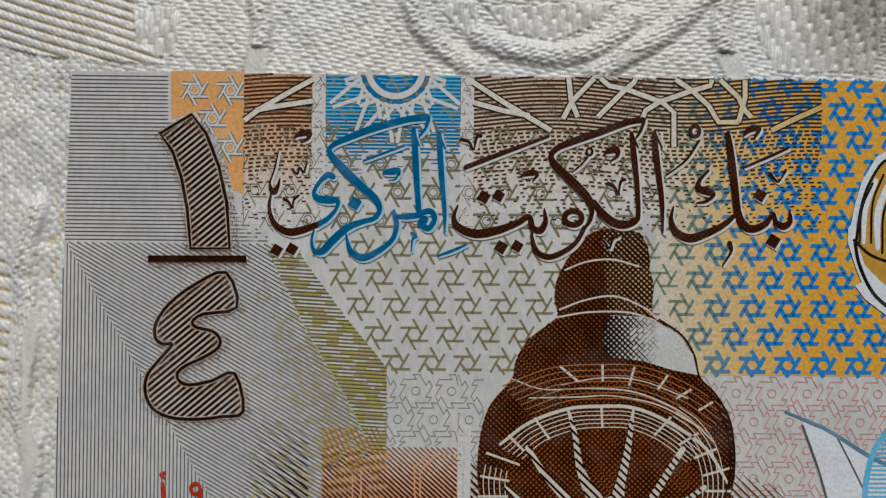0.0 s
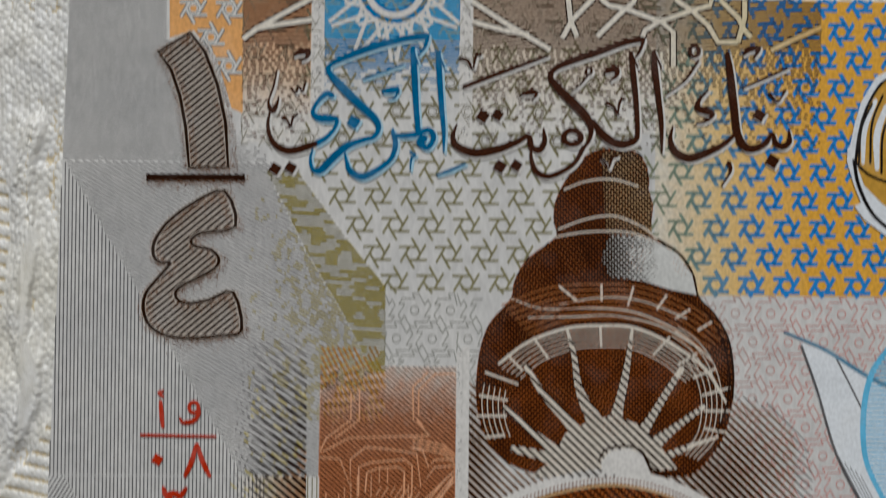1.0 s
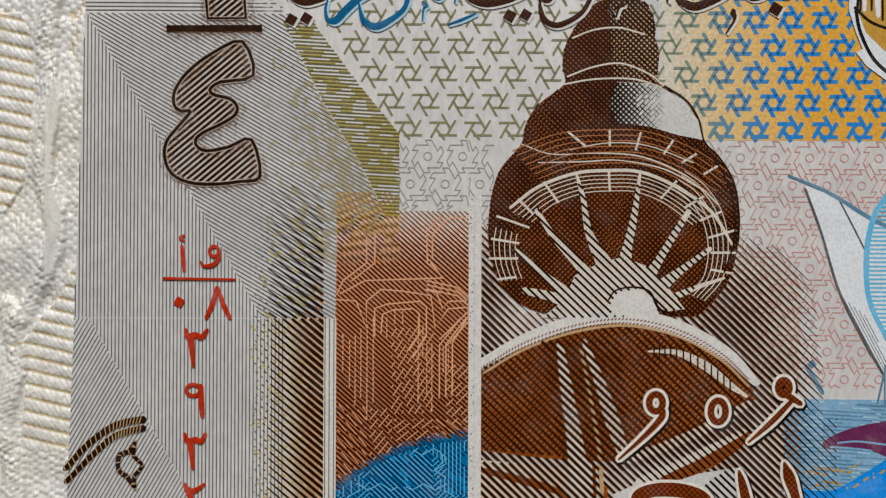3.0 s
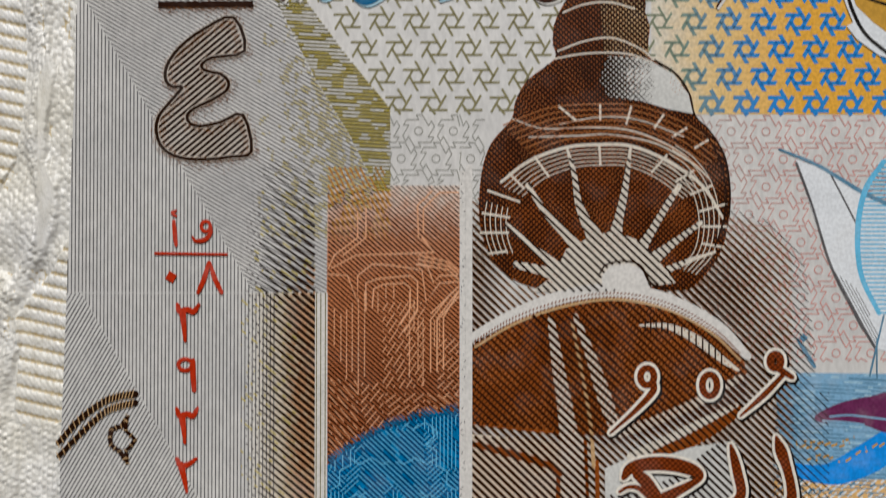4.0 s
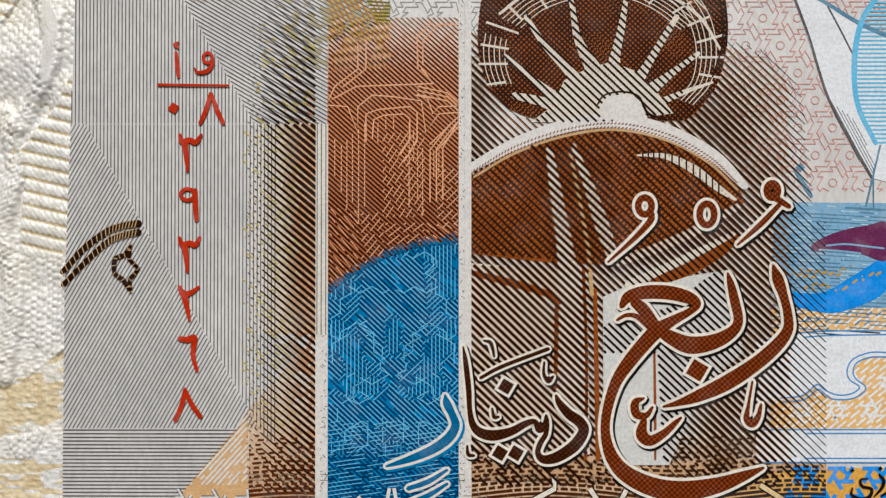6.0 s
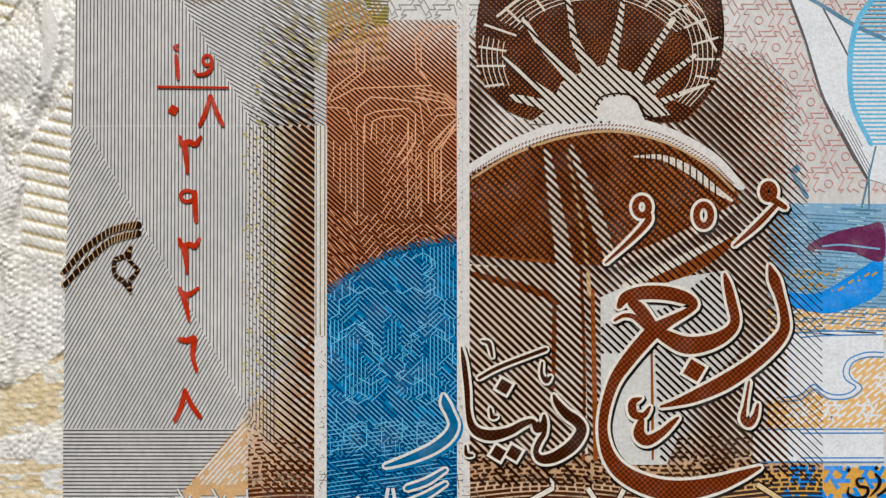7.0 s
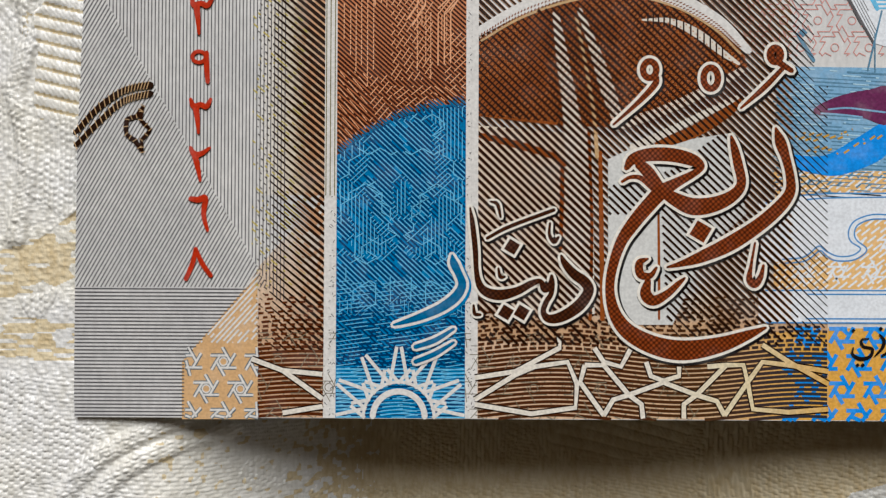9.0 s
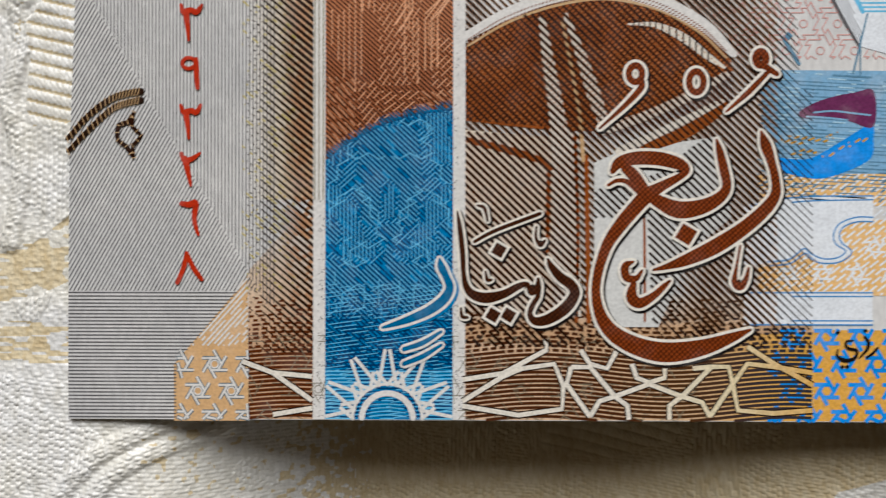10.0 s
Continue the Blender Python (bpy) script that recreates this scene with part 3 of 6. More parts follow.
def star_grounds():
    # orange tint that grows towards the coat of arms
    sh = Sheet(1)
    sh.fill([(15.5, Y_SF), (45, Y_SF), (45, 33.93), (15.5, 33.93)])
    sh.done("orange_tint", M_RAINBOW, note, "orange rainbow tint fading to paper")
    sh = Sheet(2)
    ground = []
    for c in star_centres(-10, 40, Y_SF - 0.4, 34.4, *[(-3.39, 17.18)][0]):
        x, y = c
        if x < 14.2 and y > 31 and x > X_ST1:
            continue
        slope = np.interp(y, [12.5, 16.3, 20], [-4.0, -7.1, -10.0])
        if x < slope - 0.2:
            continue
        wide = 0.2 + 0.16 * float(step(15, 21, np.array(x)))
        if inside_box(c, (slope, 46, Y_SF, 33.93)):
            ground.append((c, wide))
        else:
            pinwheel(sh, c, wide, (slope, 46, Y_SF, 33.93))
    pattern = sh.done("star_pattern", M_STARS, note, "olive stars turning into blue stars on orange", kind="stuff")
    for c, wide in ground:
        star_piece(c, wide, M_STARS, pattern, 2)
    # outlined net below
    sh = Sheet(2)
    for box in ((X_ST0 + 4.6, X_ST1, 6.99, Y_SF - 0.08), (X_ST1, X_W1 + 0.9, 0, Y_SF - 0.08), (17.5, 46, -6.2, Y_SF - 0.08)):
        for c in star_centres(box[0] - 0.6, box[1] + 0.6, box[2] - 0.6, box[3] + 0.6, *[(-1.93, 10.99)][0]):
            pinwheel_outline(sh, c, 0.075, box)
    sh.done("net_pattern", M_NET, note, "fine outlined star net in grey and pink", kind="stuff")
    # orange corner panels with pale stars
    for name, mat, poly, anchor in (("orange_panel", M_ORANGE, [(-19.94, 34.08), (-14.65, 34.14), (-14.55, 25.13), (-15.37, 25.53), (-15.8, 26.97), (-16.52, 29.22), (-18.18, 31.14), (-19.89, 30.54)], [(-18.2, 32.7)][0]), ("apricot_panel", M_APRICOT, [(-14.7, -22.73), (-15.81, -24.33), (-20.43, -29.74), (-20.4, -34.12), (-14.62, -34.09)], [(-18.56, -31.79)][0])):
        sh = Sheet(1)
        sh.fill(poly)
        panel = sh.done(name, mat, note, "orange corner panel with pale stars")
        dark, pale = Sheet(2), Sheet(3)
        xs, ys = [p[0] for p in poly], [p[1] for p in poly]
        for c in star_centres(min(xs), max(xs), min(ys), max(ys), *anchor):
            if inside(np.array([c[0]]), np.array([c[1]]), poly)[0] and not (mat is M_APRICOT and c[1] > -28.6):
                box = (X_OR0, X_OR1, max(min(ys), -33.95), min(max(ys), 33.95))
                pinwheel(dark, c, 0.36, box, size=0.98)
                pinwheel(pale, c, 0.19, box, size=0.98, ring=0.1 if inside_box(c, box, 0.4) else 0.0)
        if mat is M_APRICOT:
            field(pale, (min(xs), max(xs), min(ys), max(ys)), 48, 0.3, lambda x, y, l, s: np.where(inside(x, y, poly) & (y > -28.3), 0.14, 0) * (chance(l, np.floor(s / 0.5), 51) < 0.8))
        dark.done("star_edging", M_SLATE, panel, kind="stuff")
        pale.done("pale_star_ground", M_WHITE, panel, kind="stuff")


star_grounds()


# ---------------------------------------------------------------- security stripe column
STRIPE_BLUE_TOP = [(-8.88, -13.94), (-6.82, -12.42), (-4.23, -11.03), (-1.65, -10.24), (1.16, -9.88)]


AXIS = (X_ST0 + X_ST1) / 2


def maze(sheet, poly_in, box, count, width, seed, unit=0.5):
    """Fine labyrinth lines on a sixty-degree grid."""
    rng = random.Random(seed)
    for _ in range(count):
        p = np.array([rng.uniform(box[0], box[1]), rng.uniform(box[2], box[3])])
        d = rng.choice((90, 270, 30, 150, 210, 330, 90, 270))
        run = [p]
        for _ in range(rng.randint(2, 6)):
            p = p + np.array([math.cos(radians(d)), math.sin(radians(d))]) * unit * rng.choice((1, 1.5, 2, 3))
            if not (box[0] < p[0] < box[1] and box[2] < p[1] < box[3] and poly_in(p)):
                break
            run.append(p)
            d += rng.choice((60, -60, 60, -60, 120))
        if len(run) > 1 and poly_in(run[0]):
            sheet.line(run, width)
            if all(X_ST0 < 2 * AXIS - q[0] < X_ST1 and poly_in((2 * AXIS - q[0], q[1])) for q in run):
                sheet.line([(2 * AXIS - q[0], q[1]) for q in run], width)


def stripe_column():
    arc = np.array(STRIPE_BLUE_TOP)
    y_top_brown = 6.91
    top_of_blue = lambda x: np.interp(x, arc[:, 0], arc[:, 1])
    sh = Sheet(1)
    sh.fill([(X_ST0, y_top_brown), (X_ST1, y_top_brown)] + [(p[0], p[1] - 0.3) for p in arc[::-1]])
    brown = sh.done("brown_stripe", M_STRIPE_BROWN, note, "brown stripe with labyrinth lines")
    sh = Sheet(1.4)
    edge = spline([(X_ST0, arc[0, 1])] + [tuple(p) for p in arc[1:-1]] + [(X_ST1, arc[-1, 1])])
    sh.fill([(X_ST1, -33.95), (X_ST0, -33.95)] + [tuple(p) for p in edge])
    blue = sh.done("blue_stripe", M_STRIPE_BLUE, note, "blue stripe with labyrinth lines")
    # darker ruling and broken edge between the colours
    sh = Sheet(2)
    def w_brown(x, y, l, s):
        up = y - top_of_blue(x)
        t = step(y_top_brown, y_top_brown - 3.5, y)
        return np.where((up > -0.2) & (x < X_ST1), 0.08 + 0.06 * t + 0.03 * step(-2, -9, y), 0)
    field(sh, (X_ST0, X_ST1, -15, y_top_brown), -42, 0.27, w_brown)
    sh.done("engraved_ground", M_STRIPE_LINE, brown, "dark brown engraved lines", kind="stuff")
    sh = Sheet(2)
    def w_edge(x, y, l, s):
        up = y - top_of_blue(x)
        d = np.where(up > 0, np.exp(-(up / 0.45) ** 2), np.exp(-(up / 0.9) ** 2))
        return np.where(d > 0.15, 0.16 * d, 0) * (chance(l, np.floor(s / 0.3), 3) < 0.75)
    field(sh, (X_ST0, X_ST1, -15, -6.5), -40, 0.23, w_edge)
    sh.done("engraved_ground", M_BLUE, blue, "broken blue edge lines", kind="stuff")
    sh = Sheet(3)
    for first, by, count in (([(-1.01, -7.02), (-1.01, -3.1), (0.51, -1.14)], (0.48, 0.09), 3),
                             ([(-1.93, 1.7), (0.29, 1.21), (1.12, 0.49)], (0.0, -0.31), 3)):
        for n in range(count):
            sh.ribbon([(min(max(x + n * by[0], X_ST0 + 0.05), X_ST1 - 0.05), y + n * by[1]) for x, y in first], 0.1, steps=1)
    for run in ([(-1.67, 3.11), (-0.69, 1.91), (-6.57, 1.7), (-8.42, 0.72)],
                [(-1.56, 3.33), (-1.56, 5.19), (-0.36, 6.39), (1.05, 6.39)],
                [(-1.93, 3.0), (-2.0, 5.41), (-0.91, 6.5)],
                [(-0.79, 1.91), (-1.67, 3.0)],
                [(-6.47, 4.97), (-6.46, 3.01), (-8.2, 1.7), (-8.65, 0.72)],
                [(-5.85, 5.19), (-5.85, 3.01), (-7.55, 1.7)],
                [(-8.65, 0.28), (-7.22, 0.17), (-6.46, -1.79), (-6.46, 0.17), (-5.37, 1.04), (-3.84, 0.93)],
                [(-5.84, -2.45), (-5.85, -0.38), (-4.93, -0.05), (-2.54, 0.17), (-1.99, -0.27), (-1.99, -2.45), (-2.97, -3.97)],
                [(-5.37, -2.23), (-5.26, -0.81), (-4.5, -0.48), (-2.97, -0.38), (-2.54, -0.7), (-2.53, -2.23), (-3.4, -3.54)]):
        sh.ribbon(run, 0.1, steps=1)
    for run in ([(-3.84, 0.93), (-1.67, 0.6), (-1.34, -1.79), (-0.36, -0.38), (1.1, -0.27)],
                [(-2.1, 1.04), (-1.23, 0.82), (-0.79, -0.38), (-0.36, 0.17), (1.1, 0.21)],
                [(-1.01, -2.67), (1.1, -0.6)],
                [(-0.46, -3.1), (1.1, -1.36)]):
        sh.ribbon(run, 0.1, steps=1)
    # dotted uprights
    for top, low in (([(-6.86, -1.9)], [(-6.84, -7.14)]), ([(-6.4, -1.56)], [(-6.37, -8.82)]), ([(-5.94, -1.06)], [(-5.91, -7.56)]), ([(-2.59, -1.13)], [(-2.56, -7.84)]), ([(-2.25, -1.63)], [(-2.24, -4.4)]), ([(-1.95, -3.23)], [(-1.93, -7.13)]),
                     ([(-1.57, -2.97)], [(-1.55, -8.38)]), ([(-0.73, -3.22)], [(-0.72, -5.24)]), ([(-0.35, -3.31)], [(-0.35, -5.03)]), ([(-7.7, -2.74)], [(-7.68, -6.52)]), ([(-7.28, -2.41)], [(-7.25, -7.77)]), ([(-8.2, -2.33)], [(-8.19, -5.26)]),
                     ([(-4.94, -1.06)], [(-4.93, -2.73)]), ([(-4.35, -0.43)], [(-4.35, -1.89)]), ([(-3.76, -0.42)], [(-3.76, -1.68)])):
        (x, y1), (_, y0) = top[0], low[0]
        for k in range(int((y1 - y0) / 0.4)):
            sh.line(((x, y1 - 0.4 * k), (x, y1 - 0.4 * k - 0.28)), 0.075)
    for turn, x0, x1, y0, y1 in ((57, -4.6, -1.4, -8.2, -1.8), (45, -0.5, X_ST1 - 0.05, -9.0, -4.2), (38, -4.4, -1.4, -12.5, -8.6), (-38, -1.3, X_ST1 - 0.05, -11, -8.6), (-50, -8.6, -6.4, -13, -7.5), (50, -6.2, -4.5, -12, -7.8)):
        field(sh, (x0, x1, y0, y1), turn, 0.42, lambda x, y, l, s: 0.07 * (y > top_of_blue(x) + 0.3) * (np.mod(s / 1.5 + 5 * chance(l, 0 * l, 64), 1) < 0.82))
    sh.done("labyrinth_ground", M_MAZE, brown, "pale labyrinth lines", kind="stuff")
    sh = Sheet(3)
    maze(sh, lambda p: p[1] < top_of_blue(p[0]) - 0.25, (AXIS, X_ST1 - 0.1, -26, -7), 22, 0.07, 5)
    for turn, lo, hi, salt in ((-43, 0.0, 0.47, 1), (43, 0.47, 0.62, 2), (90, 0.62, 1.0, 3)):
        def w_patch(x, y, l, s, lo=lo, hi=hi):
            v = smooth_noise(np.abs(x - AXIS) + 3, y, 1.5, 60)
            return np.where((v >= lo) & (v < hi) & (y < top_of_blue(x) - 0.2), 0.065, 0) * step(-27.5, -24, y) * (chance(l, np.floor(s / 1.1), salt) < 0.86)
        field(sh, (X_ST0 + 0.03, X_ST1 - 0.03, -27.5, -7), turn, 0.29, w_patch)
    field(sh, (X_ST0, X_ST1, -33.9, -8), 8, 0.3, lambda x, y, l, s: np.where(y < top_of_blue(x) - 0.2, 0.06, 0) * (y < -23.5) * (chance(l, np.floor(s / 0.45), 5) < 0.62))
    sh.done("labyrinth_ground", M_LIGHT_BLUE, blue, "pale blue labyrinth lines", kind="stuff")
    sh = Sheet(2.4)
    field(sh, (X_ST0, X_ST1, -30, -7), -43, 0.29, lambda x, y, l, s: np.where(y < top_of_blue(x) - 0.1, 0.14, 0) * (chance(l, np.floor(s / 0.7), 8) < 0.92), phase=0.145)
    field(sh, (X_ST0, X_ST1, -33.9, -23), 0, 0.3, lambda x, y, l, s: 0.15 * step(-22.8, -25, y) * ((y < -28.5) | (chance(l, np.floor(s / 0.5 + 3 * chance(l, 0 * l, 70)), 71) < 0.72)), wave=lambda x, y: 0.25 * np.cos((x + 3.8) * 0.3))
    sh.done("engraved_ground", M_DEEP_BLUE, blue, "deep blue engraved lines", kind="stuff")
    # ochre smudge over the brown head
    sh = Sheet(2.4)
    field(sh, (X_ST0, -3.9, 2, 8.3), -62, 0.34, lambda x, y, l, s: 0.15 * step(2, 5, y) * (smooth_noise(x, y, 0.8, 12) > 0.42) * (x < -4))
    sh.done("ochre_smudge", M_OCHRE, brown, "ochre brush-like lines", kind="stuff")
    # blue head with rosette
    sh = Sheet(1)
    sh.fill([(X_ST0, 33.95), (X_ST0, 30.6), (X_ST1, 30.6), (X_ST1, 33.95)])
    head = sh.done("blue_head", M_STRIPE_BLUE, note, "blue head of the stripe with white rosette")
    sh = Sheet(1)
    field(sh, (X_ST0, X_ST1, 25, 30.6), 0, 0.26, lambda x, y, l, s: 0.18 * step(25.5, 30, y) * (chance(l, np.floor(s / 0.5), 6) < 0.15 + 0.85 * step(26, 30.4, y)))
    sh.done("broken_ruling", M_STRIPE_BLUE, head, "broken blue lines", kind="stuff")
    for c, top, par in (((-3.63, 34.4), True, head), ((-3.88, -33.9), False, blue)):
        sh, sg = Sheet(4.7), -1 if top else 1
        for r, w in ((1.98, 0.46), (2.7, 0.24)):
            sh.ribbon([(c[0] + r * math.cos(t), c[1] + sg * r * math.sin(t), w) for t in np.linspace(0.1 if top else 0.03, math.pi - (0.1 if top else 0.03), 24)], steps=1)
        sh.done("rosette_ring", M_WHITE, par, "white rosette rings")
        sh = Sheet(4)
        for k in range(13):
            for turn in (-13, 13):
                pts = [polar(c, 2.65, sg * 15 * k), polar(c, (3.7, 5.3)[k % 2], sg * (15 * k + turn))]
                pts = [clip_box(p, (X_ST0 + 0.1, X_ST1 - 0.1, -33.9, 33.9)) for p in pts]
                if np.linalg.norm(pts[1] - pts[0]) > 0.8 and abs(pts[1][1]) < 33.8:
                    sh = Sheet(4 + 0.06 * (k % 5))
                    sh.line(pts, 0.27)
                    sh.done("rosette_ray", M_WHITE, par)
        sh = Sheet(3)
        field(sh, (c[0] - 1.5, c[0] + 1.5, min(c[1], c[1] + sg * 1.5), max(c[1], c[1] + sg * 1.5)), 0, 0.28, lambda x, y, l, s: np.where((np.hypot(x - c[0], y - c[1]) < 1.5) & (abs(y) < 33.9), 0.09, 0), wave=lambda x, y: -sg * 0.06 * (x - c[0]) ** 2)
        field(sh, (X_ST0, X_ST1, 30.6 if top else -33.9, 33.9 if top else -30), 0, 0.28, lambda x, y, l, s: np.where(np.hypot(x - c[0], y - c[1]) > 2.6, 0.11, 0))
        sh.done("fine_ruling", M_LIGHT_BLUE, par, "fine pale lines", kind="stuff")


stripe_column()


# ---------------------------------------------------------------- engraved line bands at head and foot
def line_bands():
    arch = lambda x, y: 0.35 * np.cos((x - 8) * 0.33)
    cols = ((X_OR1, X_W0), (X_W1, X_BR1))
    for n_col, (x0, x1) in enumerate(cols):
        sh = Sheet(3)
        def w_top(x, y, l, s):
            solid = step(29.9, 30.6, y + 0.8 * (smooth_noise(x, y, 1.3, 14) - 0.5))
            fade = step(22.5, 30.5, y)
            run = s / (0.44 + 0.16 * chance(l, 0 * l, 2)) + 9 * chance(l, 0 * l, 5)
            dash = (np.mod(run, 1) < 0.58 + 0.22 * fade) & (chance(l, np.floor(run), 6) < 0.5 + 0.5 * fade) & (smooth_noise(x, y, 0.7, 15) < 0.62 + 0.4 * fade)
            return np.where(y > 23, 0.1 + 0.04 * fade, 0) * np.where(solid > 0.5, 1, dash)
        field(sh, (x0, min(x1, 27.62), 23, 33.95), 0, 0.29, w_top, wave=arch)
        sh.done("engraved_band", M_BAND if n_col else M_BAND_SIDE, note, "brown engraved band breaking into dashes", kind="stuff")
        sh = Sheet(3)
        def w_low(x, y, l, s):
            solid = step(-27.8, -29.6, y)
            fade = step(-24.6, -29.0, y)
            run = s / (0.62 + 0.25 * chance(l, 0 * l, 7)) + 9 * chance(l, 0 * l, 8)
            dash = (np.mod(run, 1) < 0.62 + 0.25 * fade) & (chance(l, np.floor(run), 9) < 0.7 + 0.3 * fade)
            return np.where(y < -24.6, 0.16 + 0.06 * fade, 0) * np.where(solid > 0.5, 1, dash)
        field(sh, (x0, x1, -33.95, -24.6), 0, 0.34, w_low, wave=arch)
        sh.done("engraved_band", M_BAND if n_col else M_BAND_SIDE, note, "brown engraved band breaking into dashes", kind="stuff")
    # soft tints below the bands
    sh = Sheet(0.6)
    sh.fill([(X_OR1, 33.95), (X_W0, 33.95), (X_W0, 23), (X_OR1, 23)])
    sh.done("tan_tint", M_TAN_SIDE, note, "tan tint under the engraved lines")
    sh = Sheet(0.6)
    sh.fill([(X_W1, 33.95), (15.6, 33.95), (15.6, 24), (X_W1, 24)])
    sh.done("tan_tint", M_TAN_FADE, note, "tan tint under the engraved lines")
    sh = Sheet(0.6)
    sh.fill([(X_OR1, -33.95), (X_W0, -33.95), (X_W0, -17), (X_OR1, -22.5)])
    sh.done("tan_tint", M_TAN_LOW, note, "tan tint under the engraved lines")
    sh = Sheet(0.6)
    sh.fill([(X_W1, -33.95), (X_BR1, -33.95), (X_BR1, -27.2), (19.5, -27.4), (13, -28.2), (X_W1, -28.0)])
    sh.done("tan_tint", M_FOOT, note, "tan tint turning orange")
    sh = Sheet(0.3)
    sh.fill([(X_W1, -29), (X_BR1, -29), (X_BR1, -24.3), (X_W1, -24.3)])
    sh.done("tan_tint", M_TAN_MID, note, "tan tint fading to paper")
    sh = Sheet(0.3)
    sh.fill([(-14.6, Y_B), (X_W0, Y_B), (X_W0, -17), (-14.6, -17)])
    sh.done("tan_tint", M_TAN_EDGE, note, "tan tint deepening towards the stripe")
    # interlaced bands
    W = 0.36

    edges = Sheet(3.9)

    def band(p, n=[0]):
        n[0] += 1
        lace = Sheet(4 + 0.09 * (n[0] % 9))
        lace.ribbon(p, W, steps=1, round_ends=False)
        lace.done("interlaced_band", M_LACE, note, "cream interlaced geometric band")
        edges.ribbon(p, W + 0.2, steps=1, round_ends=False)

    for p in ([(2.04, 33.5), (4.48, 31.95), (7.76, 30.05)],
              [(2.06, 32.04), (4.24, 31.46), (6.18, 31.12)],
              [(9.02, 33.9), (9.2, 32.25), (9.7, 31.04)],
              [(10.89, 33.9), (9.32, 32.25), (8.61, 30.91)],
              [(11.37, 33.9), (11.98, 33.37), (13.2, 33.14), (15.88, 32.2), (16.74, 31.48), (16.76, 28.93)],
              [(13.92, 33.9), (13.81, 33.64), (12.96, 32.9), (11.15, 31.06)]):
        band(p)
    for p in ([(16.84, 33.9), (18.07, 33.08), (19.29, 32.0), (20.03, 30.79), (21.49, 30.81)],
              [(19.52, 33.9), (19.4, 33.46), (18.07, 33.08), (15.64, 32.2), (14.67, 31.58), (14.43, 30.97)],
              [(20.13, 33.9), (21.48, 32.63), (21.97, 31.66), (22.46, 31.18)],
              [(21.96, 33.9), (21.97, 32.64), (21.49, 30.81)],
              [(27.59, 31.97), (25.39, 30.97), (23.93, 30.23)],
              [(-9.64, 33.58), (-11.4, 32.59), (-13.62, 31.29), (-14.58, 30.53)],
              [(-9.63, 32.01), (-12.13, 31.61), (-13.77, 31.29)]):
        band(p)
    for p in ([(1.91, -30.85), (5.01, -30.36), (8.35, -28.55), (8.3, -27.71)],
              [(1.91, -32.52), (5.01, -30.6), (6.44, -29.99), (8.95, -29.62), (9.67, -31.29), (9.56, -33.08), (6.22, -33.57), (1.92, -32.88)],
              [(10.98, -28.54), (11.7, -29.61), (13.01, -29.96), (13.72, -28.64)],
              [(14.92, -29.59), (15.28, -30.66), (16.23, -31.02), (17.42, -30.65), (17.42, -29.94)],
              [(10.26, -29.85), (11.7, -29.85), (13.61, -32.1), (14.57, -32.81), (14.69, -33.88)],
              [(10.26, -29.85), (9.91, -31.17), (11.71, -33.66)],
              [(11.71, -33.66), (12.42, -32.47), (13.61, -32.1), (16.23, -31.14), (18.74, -32.08), (20.29, -32.54), (20.88, -33.61)]):
        band(p)
    for p in ([(17.79, -33.87), (17.78, -32.8), (18.74, -32.08), (21.0, -29.8)],
              [(19.57, -29.93), (21.0, -29.8), (22.31, -29.79), (22.62, -31.1), (20.88, -33.61)],
              [(28.74, -30.24), (25.76, -29.78), (23.74, -29.55), (22.62, -31.1)],
              [(22.62, -31.1), (23.02, -33.13), (25.76, -33.35), (28.74, -33.1)],
              [(23.74, -28.24), (25.76, -29.54), (28.74, -31.19)],
              [(-15.1, -29.5), (-12.74, -30.37), (-9.69, -32.51)],
              [(-12.74, -30.37), (-9.7, -30.65)],
              [(-12.72, -33.6), (-9.68, -33.09)]):
        band(p)
    edges.done("band_edging", M_HATCH, note, "dark edges along the interlaced bands", kind="stuff")
    # fine star net printed over the head and the foot
    net = Sheet(2.9)
    for box, anchor in (((X_OR1, 16, 22.5, 33.93), (-3.39, 17.18)), ((X_OR1, X_ST0, -33.93, -27.5), (29.79, -31.63)), ((X_ST1, 20, -33.93, -27.5), (29.79, -31.63))):
        for c in star_centres(box[0] - 0.5, box[1] + 0.5, box[2] - 0.5, box[3] + 0.5, *anchor):
            pinwheel(net, c, 0.07, box, ring=0.06 if inside_box(c, box, 0.4) else 0.0)
    net.done("net_pattern", M_NETLINE, note, "fine olive star net over the bands", kind="stuff")


M_TAN_LOW = ramp_ink("tan_foot_tint", 1, -17, -28, [(0.0, tone(214, 212, 206)), (0.6, tone(208, 184, 158)), (1.0, tone(198, 160, 126))])
M_TAN_SIDE = ramp_ink("tan_side_tint", 1, 32, 24.5, [(0.0, tone(206, 158, 116)), (0.55, tone(210, 184, 156)), (1.0, tone(214, 211, 205))])
M_TAN_MID = ramp_ink("tan_middle_tint", 1, -24.5, -28.3, [(0.0, tone(214, 208, 198)), (0.6, tone(194, 158, 122)), (1.0, tone(190, 150, 112))])
M_TAN_EDGE = ramp_ink("tan_edge_tint", 0, -14.4, -9.8, [(0.0, tone(214, 211, 205)), (0.55, tone(210, 196, 172)), (1.0, tone(200, 162, 124))])
M_TAN = ink("tan_tint", 196, 150, 112, 0.35)
M_TAN_FADE = ramp_ink("tan_head_tint", 1, 33, 25, [(0.0, tone(208, 188, 164)), (0.5, tone(210, 198, 180)), (1.0, tone(214, 211, 205))])
